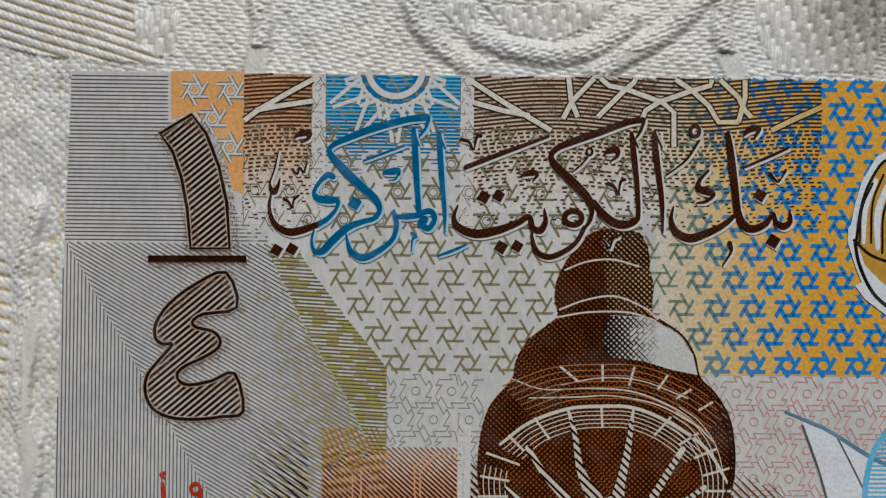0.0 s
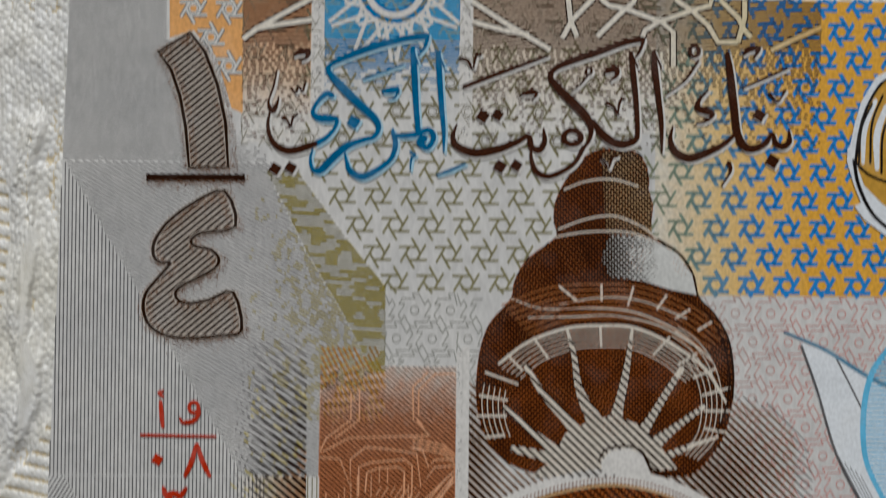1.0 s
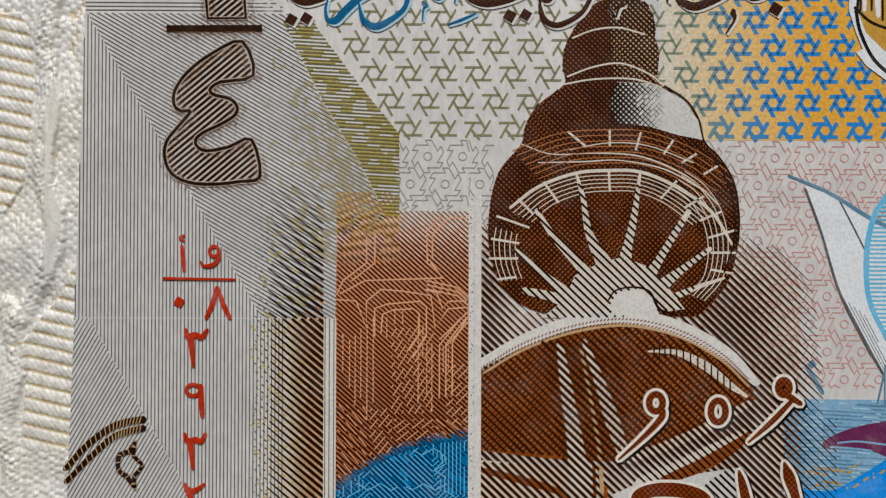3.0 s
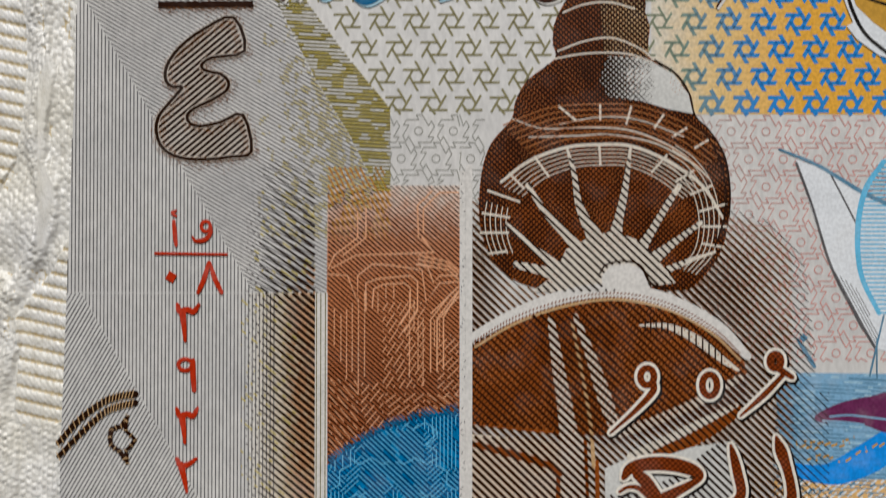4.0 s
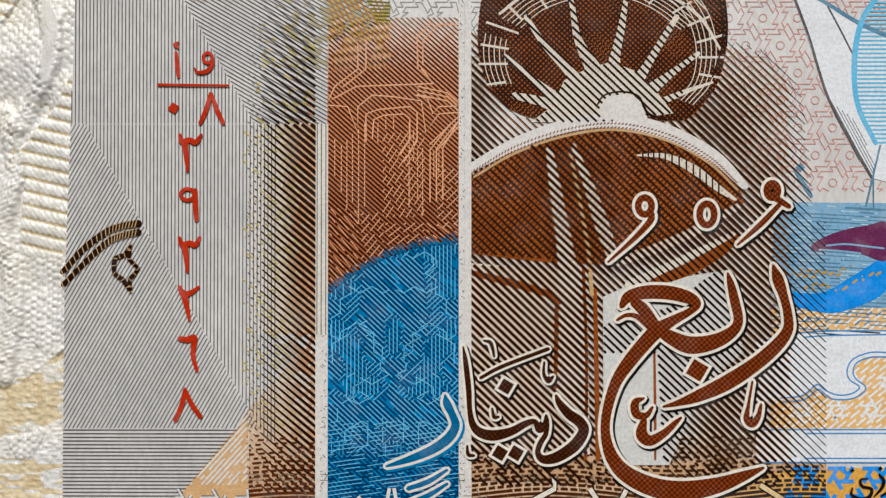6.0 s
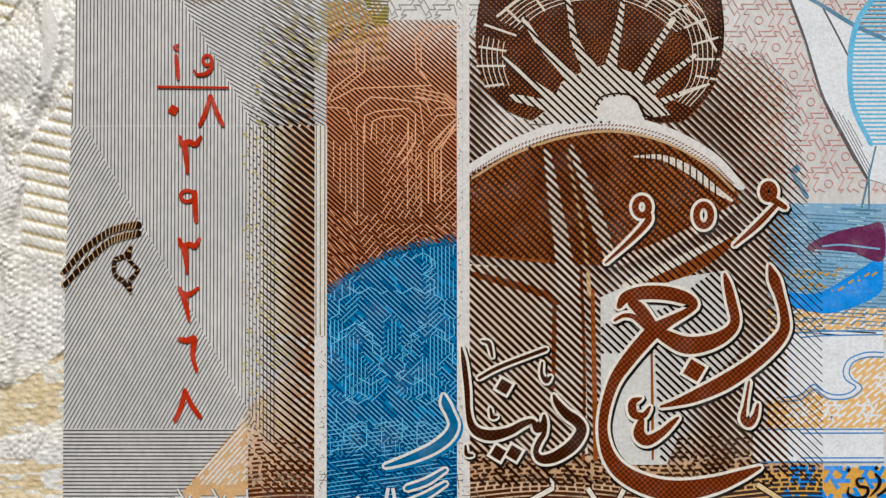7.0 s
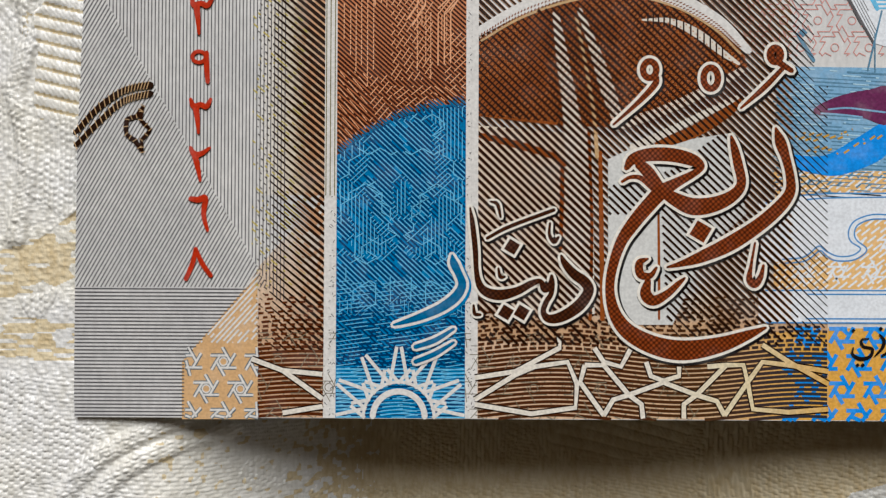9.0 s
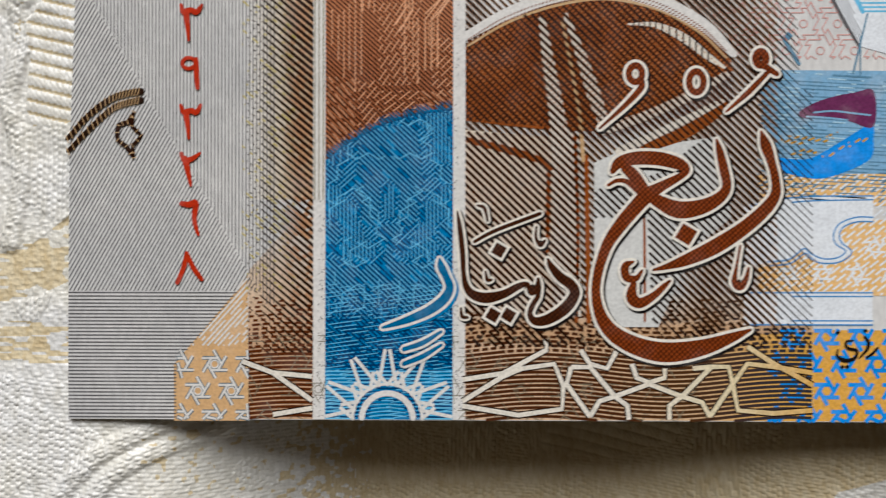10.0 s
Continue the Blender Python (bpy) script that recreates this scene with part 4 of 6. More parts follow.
M_FOOT = ramp_ink("foot_tint", 0, 2, 27, [(0.0, tone(208, 176, 146)), (0.7, tone(206, 172, 134)), (1.0, tone(216, 162, 70))])
line_bands()


# white strips beside the stripe, with dots and olive hairlines
def stripe_edges():
    sh = Sheet(2.6)
    sh.fill([(X_W0, 33.96), (X_ST0, 33.96), (X_ST0, 23), (X_W0, 23)])
    sh.fill([(X_ST1, 33.96), (X_W1, 33.96), (X_W1, 23), (X_ST1, 23)])
    sh.fill([(X_ST1, 8), (X_W1, 8), (X_W1, -33.96), (X_ST1, -33.96)])
    sh.fill([(X_W0, Y_B), (X_ST0, Y_B), (X_ST0, -33.96), (X_W0, -33.96)])
    sh.done("white_strip", M_WHITE, note, "bare white strips beside the stripe")
    # clean margins of the strips, over the ends of the shading lines
    sh = Sheet(3.6)
    sh.fill([(X_W0 + 0.02, Y_B), (X_W0 + 0.4, Y_B), (X_W0 + 0.4, -29.2), (X_W0 + 0.02, -29.2)])
    sh.done("white_strip", M_WHITE, note, "bare white edge of the strip")
    sh = Sheet(7.7)
    sh.fill([(X_W1 - 0.5, 8.4), (X_W1, 8.4), (X_W1, -28.4), (X_W1 - 0.5, -28.4)])
    sh.done("white_strip", M_WHITE, note, "bare white edge of the strip")
    sh = Sheet(4.2)
    for x in (-9.52, -9.2, -8.86):
        sh.line([(x, Y_B), (x, -17)], 0.07)
    sh.done("olive_hairline", M_OLIVE, note, "olive hairlines")
    sh = Sheet(3.2)
    rng = random.Random(9)
    for x0, x1, y0, y1, n in ((X_ST1, X_W1, -34, 8, 190), (X_W0, X_ST0, -33.9, -17, 70), (X_ST1, X_W1, 23, 33.9, 50), (X_W0, X_ST0, 23, 33.9, 50)):
        for _ in range(n):
            p = np.array([rng.uniform(x0 + 0.1, x1 - 0.1), rng.uniform(y0 + 0.1, y1 - 0.1)])
            d = np.array([math.cos(rng.uniform(0, 6.3)), math.sin(rng.uniform(0, 6.3))]) * rng.uniform(0.06, 0.2)
            sh.line((p - d / 2, p + d / 2), 0.055)
    sh.done("speckle", M_GREY, note, "small grey specks", kind="stuff")
    # olive wedge of rulings
    sh = Sheet(3)
    field(sh, (-14, -3.8, 5.5, 21), -3, 0.27, lambda x, y, l, s: np.where(inside(x, y, WEDGE), 0.1, 0))
    sh.done("olive_ruling", M_OLIVE, note, "olive ruled wedge", kind="stuff")
    sh = Sheet(2.5)
    field(sh, (-14, -3.8, 5.5, 21), -3, 0.27, lambda x, y, l, s: np.where(inside(x, y, WEDGE), 0.075, 0) * (smooth_noise(x * 0.3, y, 0.3, 31) < 0.42 + 0.2 * step(18, 10, y)), phase=0.13)
    field(sh, (-15, -3.8, 3, 19.5), -30, 0.27, lambda x, y, l, s: np.where(~inside(x, y, WEDGE) & (x < WEDGE_X(y)), 0.065, 0) * (smooth_noise(x, y, 0.3, 30) < 0.22 + 0.4 * step(-13.5, -8, x)) * (x > -14), phase=0.13)
    sh.done("olive_ruling", M_YELLOW, note, "yellow broken lines", kind="stuff")


stripe_edges()


# ---------------------------------------------------------------- engraved shading
def shading():
    # left of the stripe: slanting lines that swell towards it
    sh = Sheet(3)
    def w_left(x, y, l, s):
        t = step(-15.4, -9.9, x) * step(9.6, 3.5, y)
        dash = (x > -13.6) | (np.mod(s / 0.5 + 7 * chance(l, 0 * l, 22), 1) < 0.55)
        return np.where((y > -29) & (x < X_W0 + 0.25), 0.05 + (0.235 - 0.05 * step(-8, -18, y)) * t, 0) * (t > 0.03) * dash
    field(sh, (-15.6, X_W0 + 0.25, -29, Y_B), -40, 0.43, w_left)
    field(sh, (-15.6, X_W0, Y_B, 9.5), -36, 0.43, lambda x, y, l, s: w_left(x, y, l, s) * (0.45 + 0.35 * step(6, -1, y)))
    sh.done("engraved_shading", M_HATCH, note, "dark engraved shading lines", kind="stuff")
    sh = Sheet(2.5)
    field(sh, (-15.2, X_W0, -24, Y_B), -40, 0.43, lambda x, y, l, s: 0.09 * (smooth_noise(x, y, 0.35, 33) < 0.34) * (x < -11.0), phase=0.2)
    field(sh, (-14.2, X_W0, Y_B, 6.5), -36, 0.43, lambda x, y, l, s: 0.1 * (smooth_noise(x, y, 0.4, 34) < 0.36), phase=0.2)
    sh.done("olive_ruling", M_YELLOW, note, "yellow broken lines", kind="stuff")
    sh = Sheet(2.6)
    field(sh, (-12.8, X_W0, -26, 1.0), -40, 0.43, lambda x, y, l, s: 0.19 * step(-12.6, -10, x) * (smooth_noise(x, y, 0.5, 35) < 0.6), phase=0.22)
    sh.done("tan_ruling", M_TAN, note, "tan lines between the dark shading", kind="stuff")
    # right of it: sky shading round the tower
    sh = Sheet(4.4)
    def w_right(x, y, l, s):
        near = np.exp(-(((x - 20.5) / 5.2) ** 2)) * step(7.5, -1.0, y)
        left = step(6.5, 2.4, x) * step(8.5, 1.0, y)
        low = step(2.0, -5.0, y) * np.where(y < -8.5, 0.4 + 0.6 * step(28.5, 23.5, x), step(29.5, 23.5, x)) * ((y > -8.5) | (x < X_BR1))
        t = np.maximum(np.maximum(near, left), low * 0.85)
        t = t * (1 - 0.75 * np.exp(-(((x - 16.0) / 2.4) ** 2)) * step(-11, -14, y))
        w = 0.24 * np.maximum(t, 0) ** 1.15
        dash = chance(l, np.floor(s / 0.8), 17) < 0.5 + 1.6 * t
        return np.where((x > X_W1 - 0.3) & ((y > -26.0) | (chance(l, np.floor(s / 0.4), 19) < 0.7)), w, 0) * (w > 0.035) * dash
    field(sh, (X_W1 - 0.3, 30.0, -28.3, 8.5), -44, 0.43, w_right)
    sh.done("engraved_shading", M_HATCH, note, "dark engraved shading lines", kind="stuff")
    # thinner brown ink spread along their flanks
    sh = Sheet(4.2)
    field(sh, (X_W1 - 0.3, 26.0, -26.8, 8.5), -44, 0.43, lambda x, y, l, s: np.where(w_right(x, y, l, s) > 0.05, w_right(x, y, l, s) + 0.065, 0))
    sh.done("ink_spread", M_SPREAD, note, "thin brown ink beside the shading lines", kind="stuff")


shading()


# ---------------------------------------------------------------- the towers
def on_paths(x, y, paths):
    """Whether points lie on strokes given as runs of x, y and width."""
    hit = np.zeros(np.shape(x), bool)
    for p in paths:
        for (ax, ay, aw), (bx, by, bw) in zip(p[:-1], p[1:]):
            dx, dy = bx - ax, by - ay
            t = np.clip(((x - ax) * dx + (y - ay) * dy) / (dx * dx + dy * dy), 0, 1)
            hit |= np.hypot(x - ax - t * dx, y - ay - t * dy) < (aw + (bw - aw) * t) / 2 + 0.05
    return hit


def tower():
    cap = [(10.09, 22.08), (10.83, 22.62), (11.94, 22.92), (13.8, 22.82), (14.76, 21.92), (15.06, 20.6), (15.03, 19.94), (15.36, 18.83), (15.25, 17.59), (15.42, 16.48), (16.96, 15.33), (18.21, 13.9), (18.76, 12.13), (19.76, 11.03), (20.85, 9.18), (21.24, 7.13), (21.29, 4.66), (20.57, 1.78), (18.72, -0.49), (16.86, -0.91), (8.41, -0.95), (4.91, 0.05), (3.33, 1.89), (2.61, 4.54), (2.78, 7.83), (3.5, 10.09), (5.01, 11.87), (5.29, 13.18), (6.22, 14.83), (8.27, 16.42), (8.14, 17.53), (8.21, 18.97), (8.86, 20.42)]
    cap = [tuple(p) for p in spline(cap, True, 3)]
    sh = Sheet(5)
    sh.fill(cap)
    body = sh.done("tower", M_TOWER, note, "engraved brown water tower with ribbed sphere")
    shine = Sheet(5.2)
    shine.fill([(11.6, 22.7), (13.8, 22.75), (14.7, 21.9), (15.0, 20.5), (15.0, 19.9), (15.3, 18.8), (15.2, 17.6), (15.3, 16.6), (11.9, 16.7)])
    shine.done("lit_neck", M_PALE_BROWN, body, "tan lit side of the neck")
    tex = Sheet(5.5)
    field(tex, (2, 24, -4, 23), -44, 0.29, lambda x, y, l, s: np.where(inside(x, y, cap), 0.15 + 0.07 * smooth_noise(x, y, 1.5, 44) - 0.06 * inside(x, y, [(4.0, 4.9), (9.1, 9.9), (14.1, 9.9), (19.2, 4.5), (17.5, -0.4), (5.3, -1.0)]), 0))
    field(tex, (2, 24, -4, 23), 46, 0.29, lambda x, y, l, s: np.where(inside(x, y, cap), 0.1 + 0.06 * smooth_noise(x, y, 1.2, 47), 0))
    tex.done("engraved_tone", M_BROWN, body, "close dark engraved lines", kind="stuff")
    lit = Sheet(6)
    glow = Sheet(6)
    glow.fill([(12.19, 16.61), (15.09, 16.47), (17.17, 15.25), (18.26, 13.78), (18.6, 12.3), (16.77, 12.65), (14.7, 13.26), (12.22, 13.57), (11.59, 14.88)])
    glow.done("lit_dome", M_FAR, body, "pale lit side of the dome")
    hub = [(9.08, 2.14), (10.76, 2.99), (12.65, 3.55), (14.55, 2.8), (15.82, 1.54), (17.3, -0.35), (12.46, -0.99), (6.57, -1.02), (8.25, 0.25)]
    lit.fill([(9.08, 2.14), (10.76, 2.99), (12.65, 3.55), (14.55, 2.8), (15.82, 1.54), (17.3, -0.35), (12.46, -0.99), (6.57, -1.02), (8.25, 0.25)])
    ribs = ([(9.14, 9.8, 0.17), (9.69, 7.82, 0.38), (10.12, 5.3, 0.59), (11.39, 2.78, 1.26)], [(13.94, 9.9, 0.17), (13.49, 6.58, 0.51), (12.95, 4.05, 0.76), (12.66, 2.37, 1.43)], [(17.57, 6.93, 0.42), (16.44, 5.12, 0.51), (15.18, 3.01, 0.67), (14.13, 1.32, 1.26)],
              [(6.2, 6.97, 0.34), (7.6, 4.87, 0.51), (9.5, 2.78, 0.76), (11.19, 0.68, 1.43)], [(4.66, 4.02, 0.25), (6.77, 2.14, 0.55), (9.93, -0.37, 1.18)], [(19.18, 4.16, 0.34), (17.08, 2.6, 0.55), (14.98, 0.91, 1.18)], [(20.24, 1.98, 0.17), (18.35, 1.34, 0.34), (15.82, 0.28, 0.59)], [(5.3, 1, 0.51), (7.61, 0.46, 0.76), (9.93, -0.58, 1.01)])
    for p in ribs + ([(4.23, 7.17, 0.21), (6.32, 8.73, 0.25), (9.05, 9.75, 0.25), (11.58, 9.98, 0.25), (14.02, 9.86, 0.25), (16.64, 8.78, 0.25), (19.26, 6.94, 0.25), (20.87, 4.42, 0.17)], [(5.05, 11.92, 0.08), (7.37, 11.18, 0.08), (10.73, 11.28, 0.11), (14.1, 11, 0.11), (17.48, 9.54, 0.11), (19.81, 7.45, 0.11)],
              [(8.63, 11.52, 0.08), (11.57, 12.04, 0.08), (14.52, 11.84, 0.08), (17.9, 10.59, 0.08)], [(6.32, 10.54, 0.08), (9.89, 10.64, 0.11), (12.42, 10.74, 0.08), (15.79, 10.08, 0.11), (18.75, 8.49, 0.11)]):
        lit.ribbon(p)
    for p in ([(6.74, 9.07), (7.8, 7.6)], [(4.86, 7.8), (5.91, 6.75)], [(3.26, 6.53), (5.62, 5.7)], [(2.85, 4.85), (4.87, 4.52)], [(2.69, 3.38), (4.79, 3.39)], [(3.28, 1.83), (4.67, 2)], [(11.58, 9.93), (11.67, 8.46)], [(16.64, 9.2), (15.5, 7.93)], [(18.67, 8.07), (17.28, 7.22)],
              [(20.02, 6.94), (18.42, 6.26)], [(21.08, 5.56), (19.1, 5)], [(21.08, 3.87), (19.27, 3.87)], [(20.87, 2.32), (19.27, 2.6)], [(8.54, 12.86), (9.81, 11.82)], [(13.97, 12.81), (13.6, 11.54)], [(16.42, 12.27), (15.7, 11.22)], [(11.65, 12.96), (11.66, 11.83)], [(18.11, 11.23), (17.06, 10.59)], [(19.8, 10.39), (18.74, 9.76)]):
        lit.line(p, 0.17)
    for p in ([(8.86, 19.88), (10.51, 20.51), (12.37, 20.66), (14.24, 20.18)], [(8.47, 16.99), (10.53, 17.75), (12.6, 17.98), (14.67, 17.17), (15.5, 16.48)], [(8.27, 16.42), (10.54, 16.81), (13.43, 16.83), (15.51, 16.23)]):
        lit.ribbon(p, 0.13)
    lit.done("lit_rib", M_CREAM, body, "cream lit ribs and rails")
    rails = Sheet(6.4)
    mid = np.array([(12.45, 2.79)])[0]
    for k in range(5):
        c = np.array([(4.35, 6.87), (6.32, 8.48), (9.06, 9.5), (11.58, 9.72), (14.02, 9.61), (16.64, 8.53), (19.09, 6.68)])
        rails.ribbon([(*(mid + (q - mid) * (0.985 - 0.042 * k)), 0.07) for q in c])
        r = np.array([(17.27, 9.96), (18.75, 8.91), (20.02, 7.03), (20.53, 4.5), (20.12, 1.98), (18.77, 0.29)])
        rails.ribbon([(*(mid + (q - mid) * (1.0 - 0.046 * k)), 0.07) for q in r])
        g = np.array([(3.18, 5.69), (3.02, 4.43), (3.19, 2.96), (3.62, 1.7)])
        rails.ribbon([(*(mid + (q - mid) * (1.0 - 0.042 * k)), 0.07) for q in g])
    rails.done("railing", M_CREAM, body, "cream railing arcs", kind="stuff")
    rails = Sheet(6.4)
    for k in range(7):
        c = np.array([(6.53, 9.15), (9.05, 10.09), (11.58, 10.31), (14.02, 10.2), (16.64, 9.2), (18.75, 7.78)])
        rails.ribbon([(*(mid + (q - mid) * (1.03 + 0.055 * k)), 0.065) for q in c])
    rails.done("railing", M_PECK, body, "tan railing arcs", kind="stuff")
    dots = Sheet(6.4)
    # woven tone on the dark spheres: rows of pale pecks
    def w_peck(x, y, l, s):
        on = inside(x, y, cap)
        return np.where(on, 0.08, 0) * (np.mod(s / 0.3 + 0.5 * (l % 2), 1) < 0.3) * (smooth_noise(x, y, 1.6, 40) < 0.4)
    field(dots, (2, 24, -1, 22), -42, 0.3, w_peck, step_mm=0.045)
    dots.done("pecked_tone", M_PECK, body, "pale pecked tone", kind="stuff")
    # shading strokes across the lit ribs
    over = Sheet(7)
    light_zone = [(4.03, 4.86), (9.05, 9.92), (14.11, 9.95), (19.18, 4.5), (17.51, -0.35), (12.46, -1.08), (5.31, -1.02)]
    dome = [(11.57, 16.61), (15.09, 16.47), (17.17, 15.25), (18.26, 13.78), (18.6, 12.3), (11.6, 13.44)]
    field(over, (2, 24, -3, 18), -44, 0.43, lambda x, y, l, s: np.where(inside(x, y, light_zone) & (y < 9) & (inside(x, y, hub) | on_paths(x, y, ribs)) & ~inside(x, y, [(11.74, 0.18), (12.45, 0.94), (13.71, 1.11), (14.77, 0.69), (15.4, -0.82), (11.83, -0.83)]), 0.165, 0))
    field(over, (10, 20, 11, 18), -44, 0.29, lambda x, y, l, s: np.where(inside(x, y, dome), 0.2 * step(16.9, 11.2, x) * (chance(l, np.floor(s / 0.3), 46) < 0.3 + 1.0 * step(16.5, 11.5, x)), 0))
    field(over, (10, 20, 11, 18), 46, 0.29, lambda x, y, l, s: np.where(inside(x, y, dome), 0.14 * step(15.2, 11.2, x) + 0.04 * step(17, 14, x), 0))
    over.done("engraved_shading", M_HATCH, body, "engraved strokes over the lit ribs", kind="stuff")
    rim = Sheet(7)
    rim.ribbon([(15.71, 16.35, 0.13), (17.38, 15.25, 0.13), (18.34, 13.78, 0.13), (18.76, 12.13, 0.13), (19.89, 10.95, 0.13), (20.94, 9.1, 0.17), (21.32, 6.71, 0.17), (21.29, 4.66, 0.13)], round_ends=False)
    rim.ribbon([(18.11, 11.86, 0.13), (19.8, 10.39, 0.13), (20.86, 7.87, 0.13), (20.99, 4.93, 0.13), (20.24, 2.4, 0.13)])
    rim.ribbon([(11.61, 0.35, 0.13), (12.11, 1.02, 0.13), (13.38, 1.28, 0.13), (14.64, 0.95, 0.17), (15.4, -0.35, 0.21), (16.67, -0.77, 0.13)])
    rim.done("outline", M_DARK, body, "dark contour line")
    # large sphere below, cut by the stripe
    bowl = Sheet(5)
    bowl.fill([(1.8, -5.3), (5.32, -3.2), (9.1, -1.93), (12.88, -1.5), (16.67, -2.24), (20.05, -4), (22.37, -6.22), (22.59, -7.06), (20.48, -8.74), (17.12, -10.22), (13.75, -11.15), (12.07, -11.7), (8.71, -11.63), (5.35, -11.3), (1.8, -10.85)])
    disc = bowl.done("lower_sphere", M_TOWER, note, "dark brown lower sphere of the tower")
    tex = Sheet(5.5)
    blk = [(1.8, -5.3), (5.32, -3.2), (9.1, -1.93), (12.88, -1.5), (16.67, -2.24), (20.05, -4), (22.37, -6.22), (22.59, -7.06), (17.12, -10.22), (12.07, -11.7), (1.8, -10.85)]
    field(tex, (1.7, 26, -12, 0), -44, 0.43, lambda x, y, l, s: np.where(inside(x, y, blk), 0.135 + 0.05 * smooth_noise(x, y, 1.5, 45), 0))
    field(tex, (1.7, 26, -12, 0), 46, 0.3, lambda x, y, l, s: np.where(inside(x, y, blk), 0.06 + 0.04 * smooth_noise(x, y, 1.2, 48), 0))
    tex.done("engraved_tone", M_BROWN, disc, "close dark engraved lines", kind="stuff")
    lit = Sheet(6.7)
    lit.ribbon([(2.04, -4.47, 0.67), (5.31, -2.7, 0.93), (9.09, -1.34, 1.01), (12.88, -0.91, 1.09), (16.67, -1.69, 1.09), (20.26, -3.57, 1.01), (22.67, -5.84, 0.59)])
    lit.fill([(11.74, 0.18), (12.45, 0.94), (13.71, 1.11), (14.77, 0.69), (15.4, -0.82), (11.83, -0.83)])
    lit.done("white_rim", M_WHITE, disc, "white rim of the lower sphere")
    gold, beads = Sheet(6.5), Sheet(7.2)
    gold.ribbon([(2.3, -5.14, 0.17), (5.32, -3.37, 0.21), (9.1, -2.06, 0.21), (12.88, -1.58, 0.21), (16.67, -2.33, 0.21), (19.96, -4.08, 0.21), (22.08, -6.09, 0.17)])
    gold.ribbon([(9.52, -3.19, 0.25), (10.16, -6.46, 0.25), (10.89, -10.66, 0.29), (11.15, -14.01, 0.29)])
    for off in (0.12, 0.42):
        for a, b in zip(*(lambda c: (c[:-1], c[1:]))(spline([(2.3, -5.14 + off), (5.32, -3.37 + off), (9.1, -2.06 + off), (12.88, -1.58 + off), (16.67, -2.33 + off), (19.96, -4.08 + off), (22.08, -6.09 + off)], steps=14))):
            d = (b - a) / np.linalg.norm(b - a)
            beads.line((a, a + 0.11 * d + 0.1 * np.array([-d[1], d[0]])), 0.09)
    beads.done("bead", M_RUST, disc, "small brown beads along the rim", kind="stuff")
    gold.done("tan_edge", M_PALE_BROWN, disc, "tan beaded edge")
    lit = Sheet(6.2)
    lit.ribbon([(7.96, -3.03, 0.51), (8.48, -6.47, 0.93), (9.04, -9.82, 1.18), (9.56, -13.6, 1.68)])
    lit.ribbon([(9.77, -2.77, 0.38), (10.87, -5.62, 0.76), (11.85, -8.56, 1.09), (12.7, -11.07, 0.84)])
    lit.ribbon([(14.57, -3.51, 0.13), (16.68, -3.59, 0.42), (18.79, -4.55, 0.67), (20.69, -6.01, 0.51), (21.95, -6.85, 0.21)])
    lit.ribbon([(12.49, -11.7, 0.76), (15.86, -10.56, 0.76), (19.22, -9.04, 0.76), (22.16, -7.35, 0.51)])
    lit.ribbon([(13.89, -13.29, 0.67), (17.33, -11.68, 0.59), (20.77, -9.94, 0.51), (22.06, -9.29, 0.25)])
    lit.done("lit_strut", M_CREAM, disc, "cream lit struts")
    post = Sheet(7.4)
    for k, (x, y) in enumerate(spline([(14.99, -3.59), (16.68, -3.67), (18.79, -4.67), (20.69, -6.09)], steps=4)):
        post.line(((x, y + 0.45), (x, y - 0.4)), 0.12)
    post.done("railing", M_DARK, disc, "dark railing posts", kind="stuff")
    # column and pale tower behind
    col = Sheet(4.6)
    col.fill([(1.8, -11.61), (8.71, -12.15), (8.94, -14.95), (8.75, -25.64), (1.8, -25.67)])
    col.done("pale_wall", M_CREAM2, note, "pale engraved wall below the sphere")
    col = Sheet(4.8)
    col.fill([(8.71, -11.84), (10.78, -11.84), (10.99, -25.97), (8.84, -25.98)])
    col.done("column", M_CREAM, note, "cream column of the tower")
    col = Sheet(4.8)
    col.fill([(11.99, -14.16), (13.89, -13.29), (21.64, -12.1), (22.5, -18.35), (19.49, -20.94), (16.92, -26.76), (12.02, -26.78)])
    col.done("far_tower", M_FAR, note, "pale far tower")
    dark = Sheet(5.4)
    dark.ribbon([(2.25, -12.39, 0.42), (5.27, -13.15, 0.59), (7.64, -13.88, 0.51), (8.72, -14.61, 0.34)])
    dark.ribbon([(8.51, -14.31, 0.29), (8.47, -17.54, 0.34), (8.4, -20.99, 0.25)])
    dark.ribbon([(10.52, -11.92, 0.25), (10.76, -19.26, 0.25), (10.65, -26.36, 0.25)])
    dark.ribbon([(11.39, -13.65, 0.29), (11.49, -19.25, 0.34), (11.59, -26.36, 0.34)])
    dark.ribbon([(15.83, -17.94, 0.17), (15.88, -22.68, 0.21), (15.89, -26.34, 0.17)])
    dark.ribbon([(15.83, -13.03, 0.67), (18.62, -11.98, 0.93), (21.2, -10.42, 0.76), (22.15, -9.38, 0.25)])
    dark.done("dark_edge", M_TOWER, note, "dark edges of the column")
    over = Sheet(7)
    zone_a = [(1.8, -11.74), (10.87, -11.92), (10.9, -25.97), (1.8, -26.01)]
    zone_b = [(12, -16.23), (16.9, -14.92), (22.5, -10.58), (25.94, -20.05), (22.93, -26.09), (16.49, -26.55), (16.05, -18.37), (12, -18.39)]
    zone_d = [(12.3, -11.5), (22.6, -7.2), (22.6, -10.6), (15.0, -14.0)]
